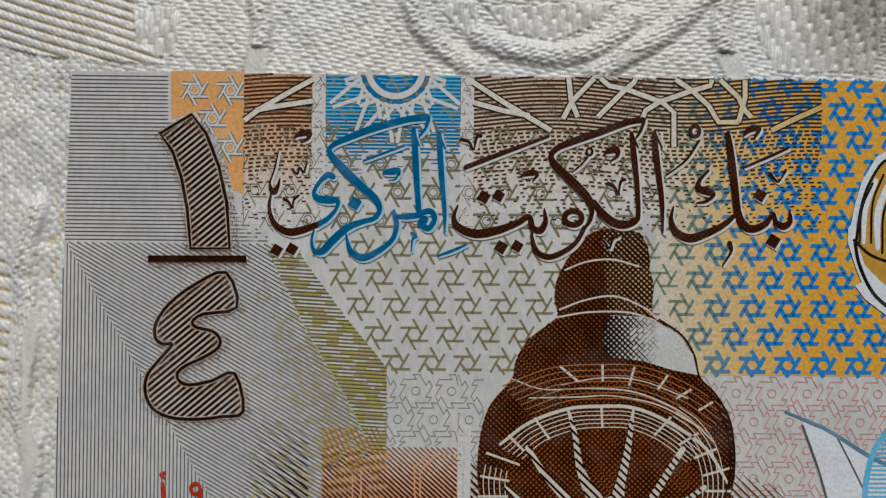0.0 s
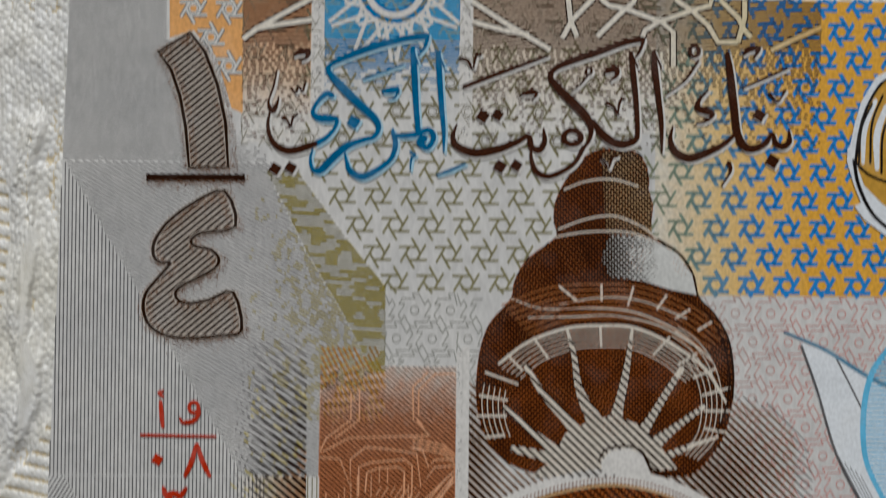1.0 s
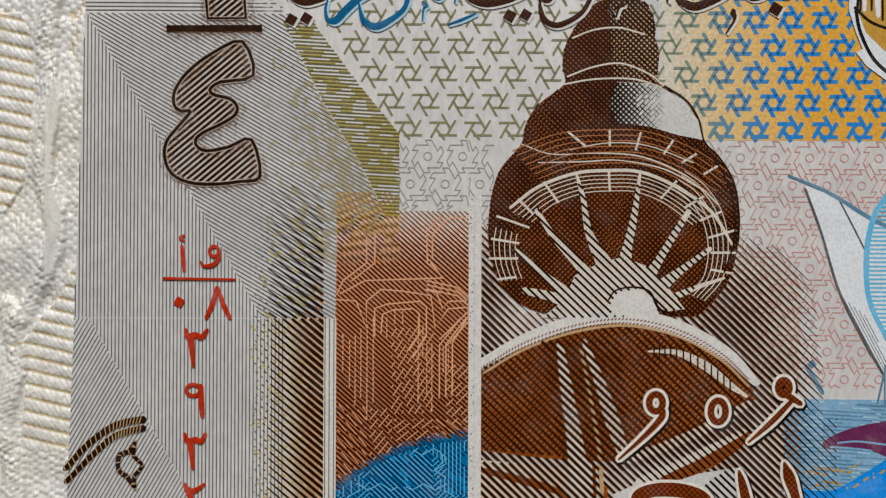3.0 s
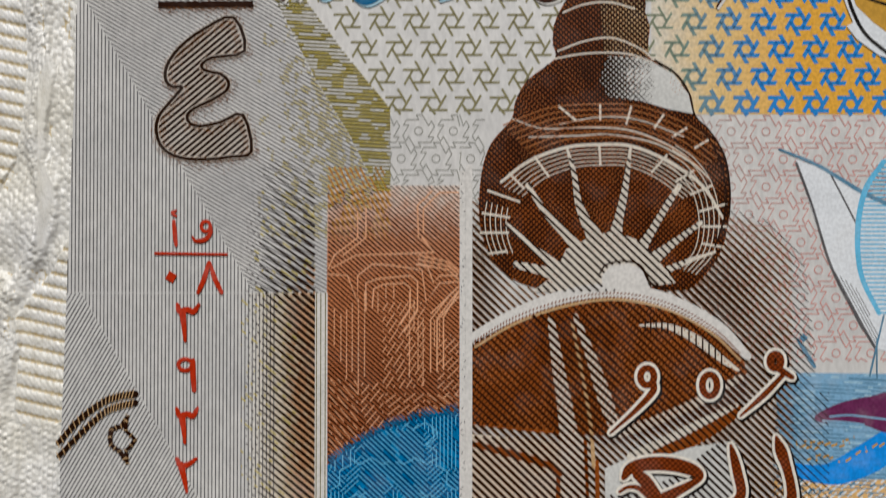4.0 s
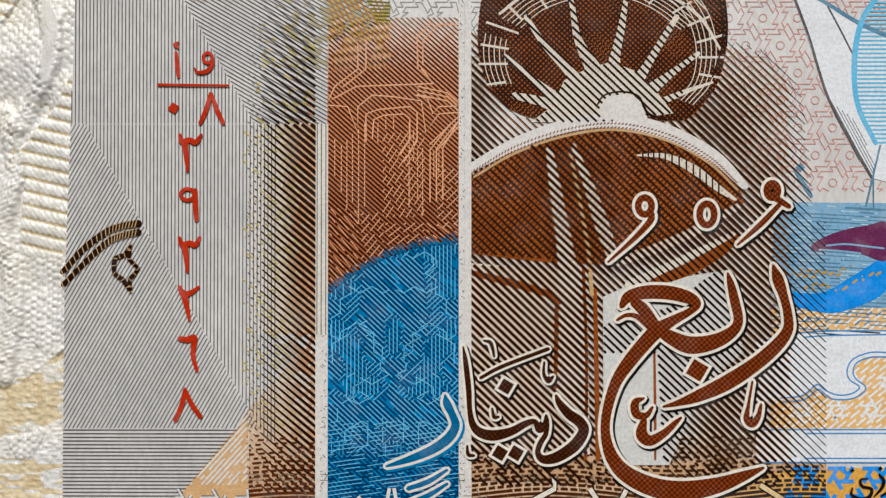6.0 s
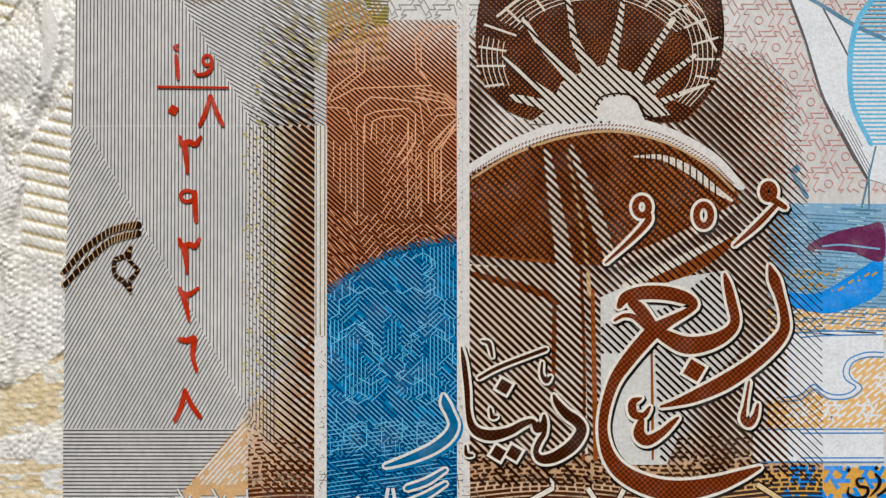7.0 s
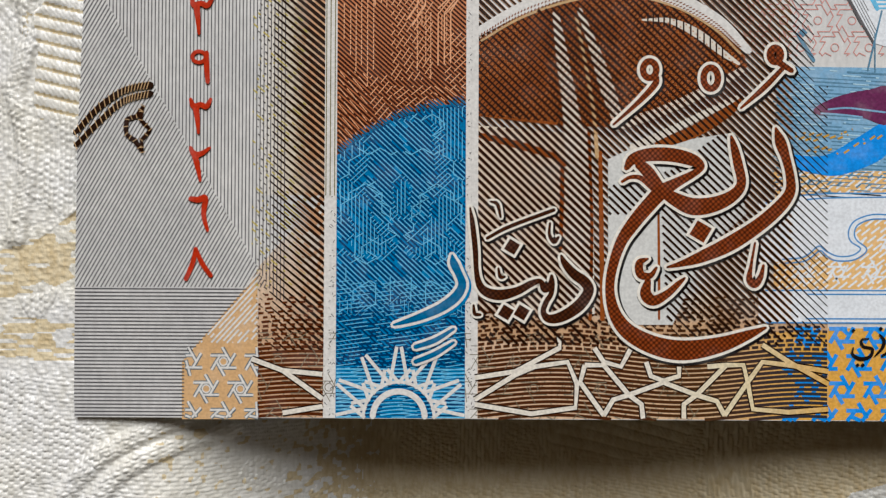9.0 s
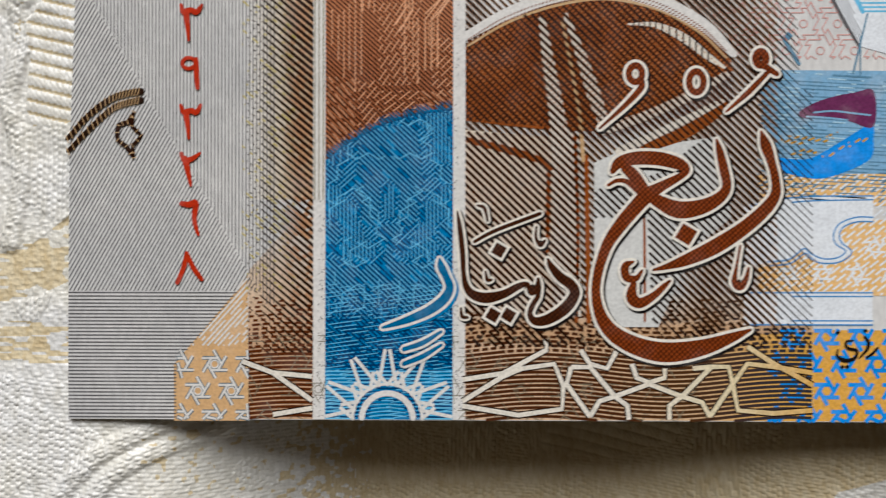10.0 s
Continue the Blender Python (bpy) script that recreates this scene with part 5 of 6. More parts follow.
    zone_c = [(6.57, -2.7), (12.46, -2.68), (13.33, -11.07), (22.59, -6.85), (22.59, -9.37), (12.92, -12.33), (8.29, -12.34)]
    field(over, (1.7, 28, -26.6, 0), -44, 0.43, lambda x, y, l, s: np.where(inside(x, y, zone_a) | inside(x, y, zone_c), 0.2, np.where(inside(x, y, zone_b), 0.18, np.where(inside(x, y, zone_d), 0.16, 0))))
    over.done("engraved_shading", M_HATCH, note, "engraved strokes over column and far tower", kind="stuff")
    over = Sheet(6.9)
    field(over, (1.7, 28, -26.6, 0), -44, 0.43, lambda x, y, l, s: np.where(inside(x, y, zone_a) | inside(x, y, zone_c), 0.25, 0))
    over.done("ink_spread", M_RUST, note, "thin brown ink beside the shading lines", kind="stuff")
    rest = Sheet(6.4)
    blk = [(1.8, -5.3), (5.32, -3.2), (9.1, -1.93), (12.88, -1.5), (16.67, -2.24), (20.05, -4), (22.37, -6.22), (22.59, -7.06), (17.12, -10.22), (12.07, -11.7), (1.8, -10.85)]
    field(rest, (1.7, 26, -12, 0), -44, 0.43, lambda x, y, l, s: np.where(inside(x, y, blk), 0.085, 0) * (np.mod(s / 0.36 + 0.5 * (l % 2), 1) < 0.5) * (smooth_noise(x, y, 2.2, 41) < 0.5 + 0.3 * step(8, 14, x)), phase=0.215)
    rest.done("pecked_tone", M_PECK, disc, "pale pecked tone", kind="stuff")


M_CREAM2 = ink("pale_wall_tint", 212, 198, 178, 0.2)
M_FAR = ink("pale_blue_grey_tint", 204, 204, 200, 0.2)
tower()


# ---------------------------------------------------------------- dhow, sea and emblem at the right
M_APRICOT_TINT = ink("apricot_dash_tint", 226, 182, 118)
M_LINE_BLUE = ink("numeral_line_blue_ink", 74, 138, 196)


def right_side():
    sh = Sheet(3.2)
    sh.fill([(26.26, 8.95), (29.3, 7.82), (31.21, 6.44), (32.18, 5.81), (37.76, 5.84), (37.79, -6.8), (32.2, -5.22), (31.02, -3.24), (28.9, 0.75), (27.41, 5.37)])
    sail = sh.done("sail", M_SAIL, note, "white dhow sail")
    sh = Sheet(4)
    sh.ribbon([(26.34, 8.65, 0.17), (27.53, 5.37, 0.17), (28.98, 0.75, 0.17), (31.02, -3.12, 0.21), (32.29, -5.34, 0.17)])
    sh.ribbon([(28.88, 7.82, 0.13), (29.94, 5.8, 0.13), (30.79, 4.12, 0.13)])
    sh.done("sail_edge", M_GREY, sail, "grey stitched sail edge")
    sh = Sheet(4)
    sh.ribbon([(25.07, 9.66, 0.17), (28.03, 8.41, 0.27), (31.21, 6.48, 0.32), (33.54, 5.4, 0.32)])
    sh.done("yard", M_STEEL, sail, "steel-blue yard")
    sh = Sheet(4)
    sh.ribbon([(32.89, 8.77, 0.38), (31.5, 6.65, 0.42), (30.92, 3.7, 0.42), (31.14, 0.33, 0.38), (32.49, -2.61, 0.34)])
    sh.done("second_sail_edge", M_LIGHT_BLUE, sail, "pale blue edge")
    sh = Sheet(3.8)
    zone = [(33.11, 8.77), (31.5, 6.65), (30.92, 3.7), (31.14, 0.33), (32.49, -2.61), (37.78, -2.59), (37.76, 8.79)]
    field(sh, (30, 45, -3, 9), 0, 0.32, lambda x, y, l, s: np.where(inside(x, y, zone), 0.14, 0))
    sh.done("sail_ruling", M_LIGHT_BLUE, sail, "blue ruled lines", kind="stuff")
    # pale shading in the sail's foot
    sh = Sheet(4)
    field(sh, (26, 40, -6, 2), -62, 0.2, lambda x, y, l, s: np.where(inside(x, y, [(28.9, 0.75), (31.01, -0.93), (32.5, -4.29), (32.29, -5.22), (30.81, -3.25)]), 0.05, 0))
    sh.done("sail_ruling", M_GREY, sail, "fine grey lines", kind="stuff")
    # sea
    sh = Sheet(2.4)
    sh.fill([(24.65, -7.03), (38.84, -7.16), (38.82, -15.09), (25.72, -15.14), (25.08, -12.73)])
    sea = sh.done("sea", M_WATER, note, "pale blue sea tint")
    sh = Sheet(3.4)
    field(sh, (24.5, 45, -17, -7.8), -3, 0.28, lambda x, y, l, s: (0.05 + 0.07 * smooth_noise(x, y, 1.0, 50)) * (chance(l, np.floor(s / 0.8), 51) < 0.75))
    sh.done("wave_ruling", M_STEEL, sea, "steel-blue wave lines", kind="stuff")
    sh = Sheet(3.6)
    field(sh, (24.7, 45, -14.5, -7.2), -4, 0.3, lambda x, y, l, s: 0.1 * (smooth_noise(x * 0.35, y, 0.3, 52) > 0.7), phase=0.1)
    sh.done("wave_ruling", M_PALE_BLUE, sea, "pale wave streaks", kind="stuff")
    sh = Sheet(3.8)
    sh.fill([(25.93, -13.8), (28.39, -13.84), (30.76, -12.56), (33.11, -11.21), (33.31, -12.34), (33.1, -13.8), (31.3, -14.8), (29.29, -15.37), (27.65, -15.17), (26.2, -14.72)], smooth=True)
    sh.done("bright_wave", M_SKY, sea, "bright blue wave")
    sh = Sheet(4)
    sh.fill([(27.67, -10.24), (28.95, -9.51), (30.4, -9.05), (31.86, -8.78), (33.32, -8.65), (33.31, -11.39), (31.31, -10.92), (29.31, -10.7), (28.03, -10.73)], smooth=True)
    sh.done("hull", M_PURPLE, sea, "purple hull")
    sh = Sheet(4.5)
    for p in ([(28.76, -10.3), (30.22, -10.19), (31.86, -10.37), (33.06, -10.51)], [(28.21, -10.61), (29.67, -10.7), (31.31, -10.88)]):
        sh.ribbon(p, 0.14)
    sh.done("hull_streak", M_WATER, sea, "pale streaks on the hull")
    sh = Sheet(4)
    gilt = [(28.75, -14.02), (29.66, -13.8), (31.3, -12.98), (33.11, -12.34), (33.11, -11.97), (31.12, -12.7), (29.84, -13.44)]
    for zone, n in ((gilt, 0), ([(25.75, -12.07), (29.85, -12.12), (30.76, -11.61), (30.03, -12.52), (26.75, -12.8)], 1), ([(26.93, -13.16), (28.93, -13.07), (29.12, -13.44), (27.11, -13.62)], 2)):
        field(sh, (24, 40, -18, -8), 22 if n else 35, 0.27, lambda x, y, l, s, z=zone, n=n: np.where(inside(x, y, z), 0.16, 0) * (np.mod(s / 0.9 + 0.5 * (l % 2), 1) < 0.62))
    sh.done("gilt_ripple", M_GOLD, sea, "gilt ripples", kind="stuff")
    sh = Sheet(4.2)
    sh.line([(32.83, -2.77), (31.75, -7.31)], 0.14)
    sh.line([(32.31, -4.5), (32.31, -7.52)], 0.1)
    sh.line([(30.24, -7.45), (33.17, -7.61)], 0.14)
    sh.done("rigging", M_STEEL, sail, "grey rigging")
    sh = Sheet(3.4)
    sh.diamond([(26.84, -4.43)][0], 0.34)
    sh.ribbon([(26.37, -4.52, 0.17), (27.23, -5.9, 0.34), (27.66, -6.59, 0.25)])
    sh.done("buoy", M_STEEL, sea, "small steel-blue marker")
    # numeral panel
    sh = Sheet(2.7)
    sh.fill([(24.6, -15.0), (38.82, -15.0), (38.82, -17.42), (24.6, -17.47)])
    sh.fill([(24.6, -18.55), (38.82, -18.49), (38.8, -24.3), (24.6, -24.36)])
    sh.done("apricot_tint", M_APRICOT_TINT, note, "apricot tint with pale slanting dashes")
    zig = Sheet(3)
    field(zig, (24.6, 45, -24.3, -15), 38, 0.36, lambda x, y, l, s: 0.15 * (np.mod(s / 1.3 + 0.5 * (l % 2), 1) < 0.72))
    for c in star_centres(25.2, 45, -24.13, -18.96, 28.2, -20.6):
        pinwheel(zig, c, 0.2, (25, 46, -24.26, -18.79), size=0.8)
    zig.done("dash_band", M_SAIL, note, "pale slanting dashes on apricot", kind="stuff")
    zig = Sheet(3.1)
    field(zig, (24.6, 45, -17.4, -15), 38, 0.5, lambda x, y, l, s: 0.16 * (np.mod(s / 1.1 + 0.5 * (l % 2), 1) < 0.5), phase=0.2)
    zig.done("dash_band", M_STEEL, note, "steel-blue slanting dashes", kind="stuff")
    sh = Sheet(3.4)
    sh.fill([(23.46, -17.45), (26.19, -16.9), (28.92, -16.66), (33.29, -16.66), (33.28, -18.68), (32.01, -18.68), (31.01, -19.09), (30.73, -19.72), (30.91, -20.27), (31.73, -21.0), (30.73, -21.78), (29.27, -21.82), (28.55, -21.28), (28.0, -20.82), (27.09, -21.55), (25.27, -21.92), (23.45, -22.01)])
    sh.fill([(23.44, -24.02), (33.27, -24.0), (33.26, -26.58), (23.44, -26.6)])
    num = sh.done("white_numeral", M_SAIL, note, "white part of a large numeral")
    sh = Sheet(4)
    for p in ([(24.0, -17.45), (26.19, -16.94), (28.92, -16.72), (33.29, -16.68)], [(27.1, -17.18), (28.92, -17.05), (33.29, -16.97)], [(33.29, -18.32), (32.01, -18.32), (30.74, -18.81), (30.28, -19.63), (30.46, -20.36), (31.19, -20.91), (30.55, -21.42), (29.46, -21.49), (28.55, -21.09), (28.0, -20.73), (26.91, -21.55), (25.27, -21.74)], [(33.28, -18.65), (32.01, -18.68), (31.01, -19.09), (30.73, -19.72), (30.91, -20.27), (31.68, -21.0), (30.73, -21.75), (29.27, -21.82), (28.55, -21.42), (28.09, -21.09), (27.0, -21.86), (25.27, -22.05)], [(23.99, -24.11), (33.27, -24.09)], [(27.08, -24.39), (33.26, -24.38)], [(27.08, -26.25), (33.26, -26.24)], [(23.98, -26.56), (33.26, -26.55)]):
        sh.ribbon(p, 0.11)
    sh.done("blue_outline", M_LINE_BLUE, num, "blue outlines of the numeral")
    # foot corner of stars
    sh = Sheet(1)
    sh.fill([(X_BR1 + 0.02, -26.97), (45, -26.97), (45, -33.95), (X_BR1 + 0.02, -33.95)])
    sh.done("orange_tint", M_FOOT, note, "orange tint of the foot corner")
    sh = Sheet(2)
    for c in star_centres(25.5, 46, -34.5, -26.2, *[(29.79, -31.63)][0]):
        pinwheel(sh, c, 0.36, (25.4, 46, -33.93, -26.97))
    sh.done("star_pattern", M_SKY, note, "blue stars on orange", kind="stuff")
    sh = Sheet(8)
    for p in ([(31.76, -27.74, 0.13), (31.24, -27.84, 0.17), (31.38, -28.32, 0.21), (32.05, -28.51, 0.21), (31.9, -29.08, 0.25), (31.19, -29.27, 0.29), (30.57, -28.94, 0.21), (30.62, -28.42, 0.1)], [(32.62, -27.41, 0.13), (32.95, -27.88, 0.25), (32.81, -28.45, 0.25), (32.24, -29.08, 0.1)], [(32.81, -29.03, 0.17), (33.23, -28.74, 0.21), (33.62, -28.31, 0.21)]):
        sh.ribbon(p)
    for c in ((30.62, -27.13), (30.95, -29.75), (31.33, -29.75), (32.71, -26.98)):
        sh.diamond(c, 0.17)
    sh.done("small_script", M_BLACK, note, "small black script")
    # coat of arms, of which the wing's edge shows
    wing = [(32.9, 29.06), (31.65, 28.38), (30.57, 26.54), (30.08, 24.88), (29.79, 23.38), (29.59, 23.13), (29.55, 22.14), (30.1, 20.4), (30.6, 19.17), (30.11, 18.91), (30.86, 17.93), (32.53, 16.7), (37.96, 15.09), (37.91, 29.61)]
    sh = Sheet(8)
    sh.fill(wing)
    crest = sh.done("emblem", M_SAIL, note, "white-edged gold wing emblem")
    sh = Sheet(9)
    sh.fill([(33.32, 28.52), (32.07, 27.97), (31.03, 26.22), (30.5, 24.34), (30.22, 22.06), (30.85, 20.41), (32.1, 19.18), (33.78, 17.95), (37.95, 16.75), (37.91, 28.78)])
    sh.done("wing", M_GOLD, crest, "gold wing")
    sh = Sheet(9.6)
    sh.ribbon([(31.61, 26.64, 0.34), (30.83, 24.55, 0.42), (30.72, 22.07, 0.25)])
    sh.ribbon([(32.41, 26.23, 0.38), (31.75, 24.15, 0.51), (31.76, 21.66, 0.34)])
    sh.ribbon([(30.7, 25.8, 0.21), (30.37, 24.55, 0.29), (30.29, 22.89, 0.21)])
    sh.done("feather", M_SAIL, crest, "white feathers")
    sh = Sheet(10)
    for p in ([(33.32, 28.48, 0.21), (32.07, 27.93, 0.21), (31.03, 26.22, 0.21), (30.45, 24.34, 0.21), (30.17, 22.06, 0.21)], [(32.15, 27.06, 0.17), (31.37, 24.97, 0.17), (31.26, 22.07, 0.17)], [(31.36, 26.43, 0.17), (30.58, 24.55, 0.17), (30.42, 22.06, 0.17)], [(30.01, 22.27, 0.21), (31.26, 21.16, 0.21), (33.35, 20.43, 0.21)], [(30.09, 22.06, 0.25), (30.43, 20.41, 0.25), (31.48, 18.35, 0.25), (33.36, 16.71, 0.25)], [(32.91, 26.23, 0.17), (32.17, 24.15, 0.17), (32.09, 21.33, 0.17)]):
        sh.ribbon(p)
    sh.done("wing_outline", M_BLACK, crest, "black outlines")


right_side()


# ---------------------------------------------------------------- lettering
def letter(strokes, mat, name="letter", outline=None, shadow=None, diamonds=(), grow=0.22, ridge=0.007, rings=(), label=""):
    sh = Sheet(11, ridge)
    for s in strokes:
        sh.ribbon(s)
    for c, r in diamonds:
        sh.diamond(c[0], r / 23.75, 0.25)
    for c, r, ry, w in rings:
        sh.ring(c[0], r / 23.75, w / 23.75, ry / 23.75)
    ob = sh.done(name, mat, note, label, smooth=False)
    for m, lay, g, off, nm in ((outline, 10, grow, (0, 0), "outline"), (shadow, 9 if outline else 8, grow * (1.2 if outline else 0.15), (0.13, -0.13), "edge_shadow")):
        if m is None:
            continue
        o = Sheet(lay)
        for s in strokes:
            o.ribbon(s, grow=g, shift=off)
        for c, r in diamonds:
            o.diamond(c[0], r / 23.75 + g * 1.4, 0.25, off)
        for c, r, ry, w in rings:
            o.ring((c[0][0] + off[0], c[0][1] + off[1]), r / 23.75, w / 23.75 + 2 * g, ry / 23.75)
        o.done(nm, m, ob)
    return ob


def head_line():
    B, K, W = M_BLUE, M_LETTER, M_WHITE
    # blue word
    letter([[(-0.42, 29.73, 0.38), (-0.33, 28.37, 0.42), (-0.14, 25.9, 0.38), (0.04, 24.04, 0.29), (0.06, 22.52, 0.13)], [(-0.46, 29.69, 0.21), (0.04, 28.66, 0.13)]], B, shadow=M_PALE_BLUE)
    letter([[(-2.28, 30, 0.34), (-2.14, 28.35, 0.46), (-1.99, 25.88, 0.42), (-1.81, 23.9, 0.38)], [(-2.32, 29.91, 0.21), (-1.86, 28.85, 0.13)], [(-1.81, 23.9, 0.38), (-0.99, 24.07, 0.42), (-0.69, 23.5, 0.38), (-1.14, 22.8, 0.38), (-1.68, 23.16, 0.51), (-1.39, 23.49, 0.59)], [(-1.68, 23.82, 0.42), (-2.79, 23.64, 0.38), (-3.54, 23.72, 0.29), (-3.66, 24.13, 0.17)]], B, shadow=M_PALE_BLUE)
    letter([[(-3.66, 23.96, 0.29), (-3.45, 23.06, 0.38), (-3.76, 21.99, 0.34), (-4.82, 21.11, 0.42), (-5.89, 20.65, 0.51), (-6.71, 21.06, 0.42), (-6.97, 21.71, 0.25), (-7.1, 22.33, 0.13)]], B, shadow=M_PALE_BLUE)
    letter([[(-1.26, 30.92, 0.51), (-2.78, 30.73, 0.46), (-5.24, 30.05, 0.51), (-6.88, 29.41, 0.46), (-8.11, 28.82, 0.34), (-8.35, 28.28, 0.38), (-7.43, 27.18, 0.59), (-6.02, 25.83, 0.59), (-5.03, 24.94, 0.51), (-4.69, 24.2, 0.38), (-5.05, 23.54, 0.34), (-6, 23.24, 0.38), (-7.02, 22.82, 0.51), (-8.04, 21.91, 0.55), (-8.85, 21.08, 0.51), (-9.42, 21.15, 0.29), (-9.6, 21.89, 0.21), (-9.44, 22.59, 0.13)], [(-1.21, 30.75, 0.29), (-1.41, 30.09, 0.21), (-1.86, 29.51, 0.13)]], B, shadow=M_PALE_BLUE, diamonds=[([(-6.5, 24.6)], 13)])
    letter([[(-8.08, 26.51, 0.42), (-8.5, 26.63, 0.42), (-9.11, 26.05, 0.29), (-9.47, 25.31, 0.29), (-9.09, 24.9, 0.51), (-8.27, 24.82, 0.55), (-7.74, 24.75, 0.34), (-7.85, 24.17, 0.25), (-8.46, 23.46, 0.34), (-9.2, 23.01, 0.42)]], B, shadow=M_PALE_BLUE)
    letter([[(-9.2, 23.01, 0.42), (-10.1, 22.67, 0.51), (-11.12, 22.45, 0.55), (-11.94, 22.73, 0.46), (-12.48, 23.38, 0.34), (-12.7, 24.33, 0.25), (-12.58, 25.15, 0.17)], [(-12.09, 28.32, 0.08), (-12.32, 27.09, 0.13), (-12.67, 25.97, 0.17), (-12.38, 25.36, 0.46), (-12.06, 25.86, 0.25), (-11.94, 26.35, 0.08)]], K, shadow=W, diamonds=[([(-12.13, 21.13)], 12), ([(-11.02, 21.22)], 12)])
    for s in ([[(-5.92, 27.69, 0.13), (-2.97, 28.83, 0.17)]], [[(-4.39, 26.84, 0.29), (-3.65, 26.97, 0.51), (-3.28, 27.02, 0.21), (-3.56, 26.4, 0.13), (-4.05, 26.27, 0.08)]], [[(-0.42, 20.83, 0.13), (0.6, 21.21, 0.21), (1.63, 21.67, 0.13)]], [[(-2.37, 22.5, 0.17), (-2, 22.25, 0.17), (-2.28, 22, 0.17), (-2.36, 21.14, 0.08)]]):
        letter(s, B, "vowel_mark", shadow=M_PALE_BLUE)
    for s in ([[(-10.91, 29.32, 0.13), (-10.58, 29.58, 0.38), (-9.88, 29.67, 0.46), (-9.96, 29.25, 0.25), (-10.37, 29, 0.13)]], [[(-11.05, 27.02, 0.13), (-10.71, 26.69, 0.17), (-10.51, 27.11, 0.17), (-10.22, 26.82, 0.17), (-10.02, 27.44, 0.13)]], [[(-11.64, 24.87, 0.25), (-11.27, 24.63, 0.17), (-11.06, 24.22, 0.13), (-10.9, 24.8, 0.17), (-10.57, 25.13, 0.17)]]):
        letter(s, K, "vowel_mark", shadow=W)
    # brown words
    letter([[(0.99, 24.51, 0.13), (0.71, 23.64, 0.34), (1.08, 22.9, 0.55), (2.32, 22.46, 0.63), (3.89, 22.72, 0.59), (5.33, 23.27, 0.46), (6.19, 23.73, 0.42), (6.44, 22.95, 0.46), (7.02, 22.75, 0.51), (7.39, 23.41, 0.38), (7.3, 24.32, 0.13)]], K, shadow=W, diamonds=[([(2.88, 25.14)], 13), ([(3.95, 25.24)], 12)])
    letter([[(10.24, 22.99, 0.34), (9.67, 21.95, 0.34), (8.85, 21.28, 0.38), (7.7, 20.82, 0.42), (6.79, 21.18, 0.42), (6.41, 22.25, 0.25), (6.49, 22.87, 0.17)]], K, shadow=W, diamonds=[([(4.15, 21.49)], 13), ([(5.34, 21.58)], 12)], rings=[([(9.41, 23.68)], 15, 12, 10)])
    letter([[(14.49, 30.89, 0.42), (13.33, 30.71, 0.46), (11.27, 29.94, 0.51), (9.2, 29.21, 0.51), (8.09, 28.67, 0.42), (7.77, 28.04, 0.42), (8.39, 27.22, 0.59), (9.64, 26, 0.67), (10.48, 25.1, 0.59), (10.77, 24.27, 0.38), (10.65, 23.53, 0.29), (10.29, 22.99, 0.25)], [(14.54, 30.76, 0.25), (14.21, 29.93, 0.21), (13.84, 29.43, 0.08)]], K, shadow=W)
    letter([[(10.89, 24.89, 0.38), (11.52, 24.03, 0.59), (12.35, 23.38, 0.63), (13.18, 23.22, 0.59), (13.96, 23.52, 0.46), (14.17, 24.18, 0.34), (14.03, 26.45, 0.38), (13.8, 28.52, 0.42), (13.63, 29.92, 0.29)], [(13.63, 29.92, 0.21), (14.13, 28.85, 0.13)]], K, shadow=W)
    letter([[(15.29, 30.03, 0.29), (15.42, 28.54, 0.46), (15.64, 26.88, 0.42), (15.9, 24.82, 0.34), (15.96, 22.67, 0.13)], [(15.29, 30.03, 0.21), (15.88, 28.87, 0.13)]], K, shadow=W)
    letter([[(16.73, 24.58, 0.13), (16.57, 23.59, 0.34), (17, 22.68, 0.55), (17.95, 22.28, 0.63), (19.19, 22.66, 0.55), (20.43, 23.29, 0.42), (21.38, 24.13, 0.29)]], K, shadow=W)
    letter([[(20.68, 30, 0.34), (20.9, 28.6, 0.51), (21.21, 26.11, 0.55), (21.47, 24.13, 0.55), (22.01, 23.18, 0.63), (22.72, 23.03, 0.55), (23.55, 23.45, 0.46), (24.04, 24.16, 0.25), (24.26, 23.5, 0.42), (24.8, 23.21, 0.51), (25.3, 23.59, 0.38), (25.25, 24.42, 0.13)]], K, shadow=W, diamonds=[([(23.08, 25.47)], 13), ([(24.06, 22.13)], 14)])
    letter([[(19.29, 27.25, 0.17), (18.63, 26.5, 0.29), (18.59, 25.92, 0.51), (19.34, 25.68, 0.55), (19.67, 25.44, 0.29), (19.1, 24.98, 0.25), (18.43, 24.85, 0.13)]], K, shadow=W)
    for s in ([[(1.5, 27.27, 0.34), (3.84, 28.21, 0.34), (7.55, 29.61, 0.21)]], [[(1.19, 29.33, 0.25), (1.77, 29.13, 0.21), (2.1, 28.6, 0.13), (2.34, 29.51, 0.21), (2.63, 29.6, 0.29)]], [[(5.63, 26.74, 0.21), (6.33, 26.95, 0.46), (6.78, 26.83, 0.25), (6.46, 26.38, 0.13)]], [[(11.78, 28.5, 0.34), (12.48, 28.71, 0.55), (12.61, 28.26, 0.29), (12.11, 27.84, 0.13)]]):
        letter(s, K, "vowel_mark", shadow=W)
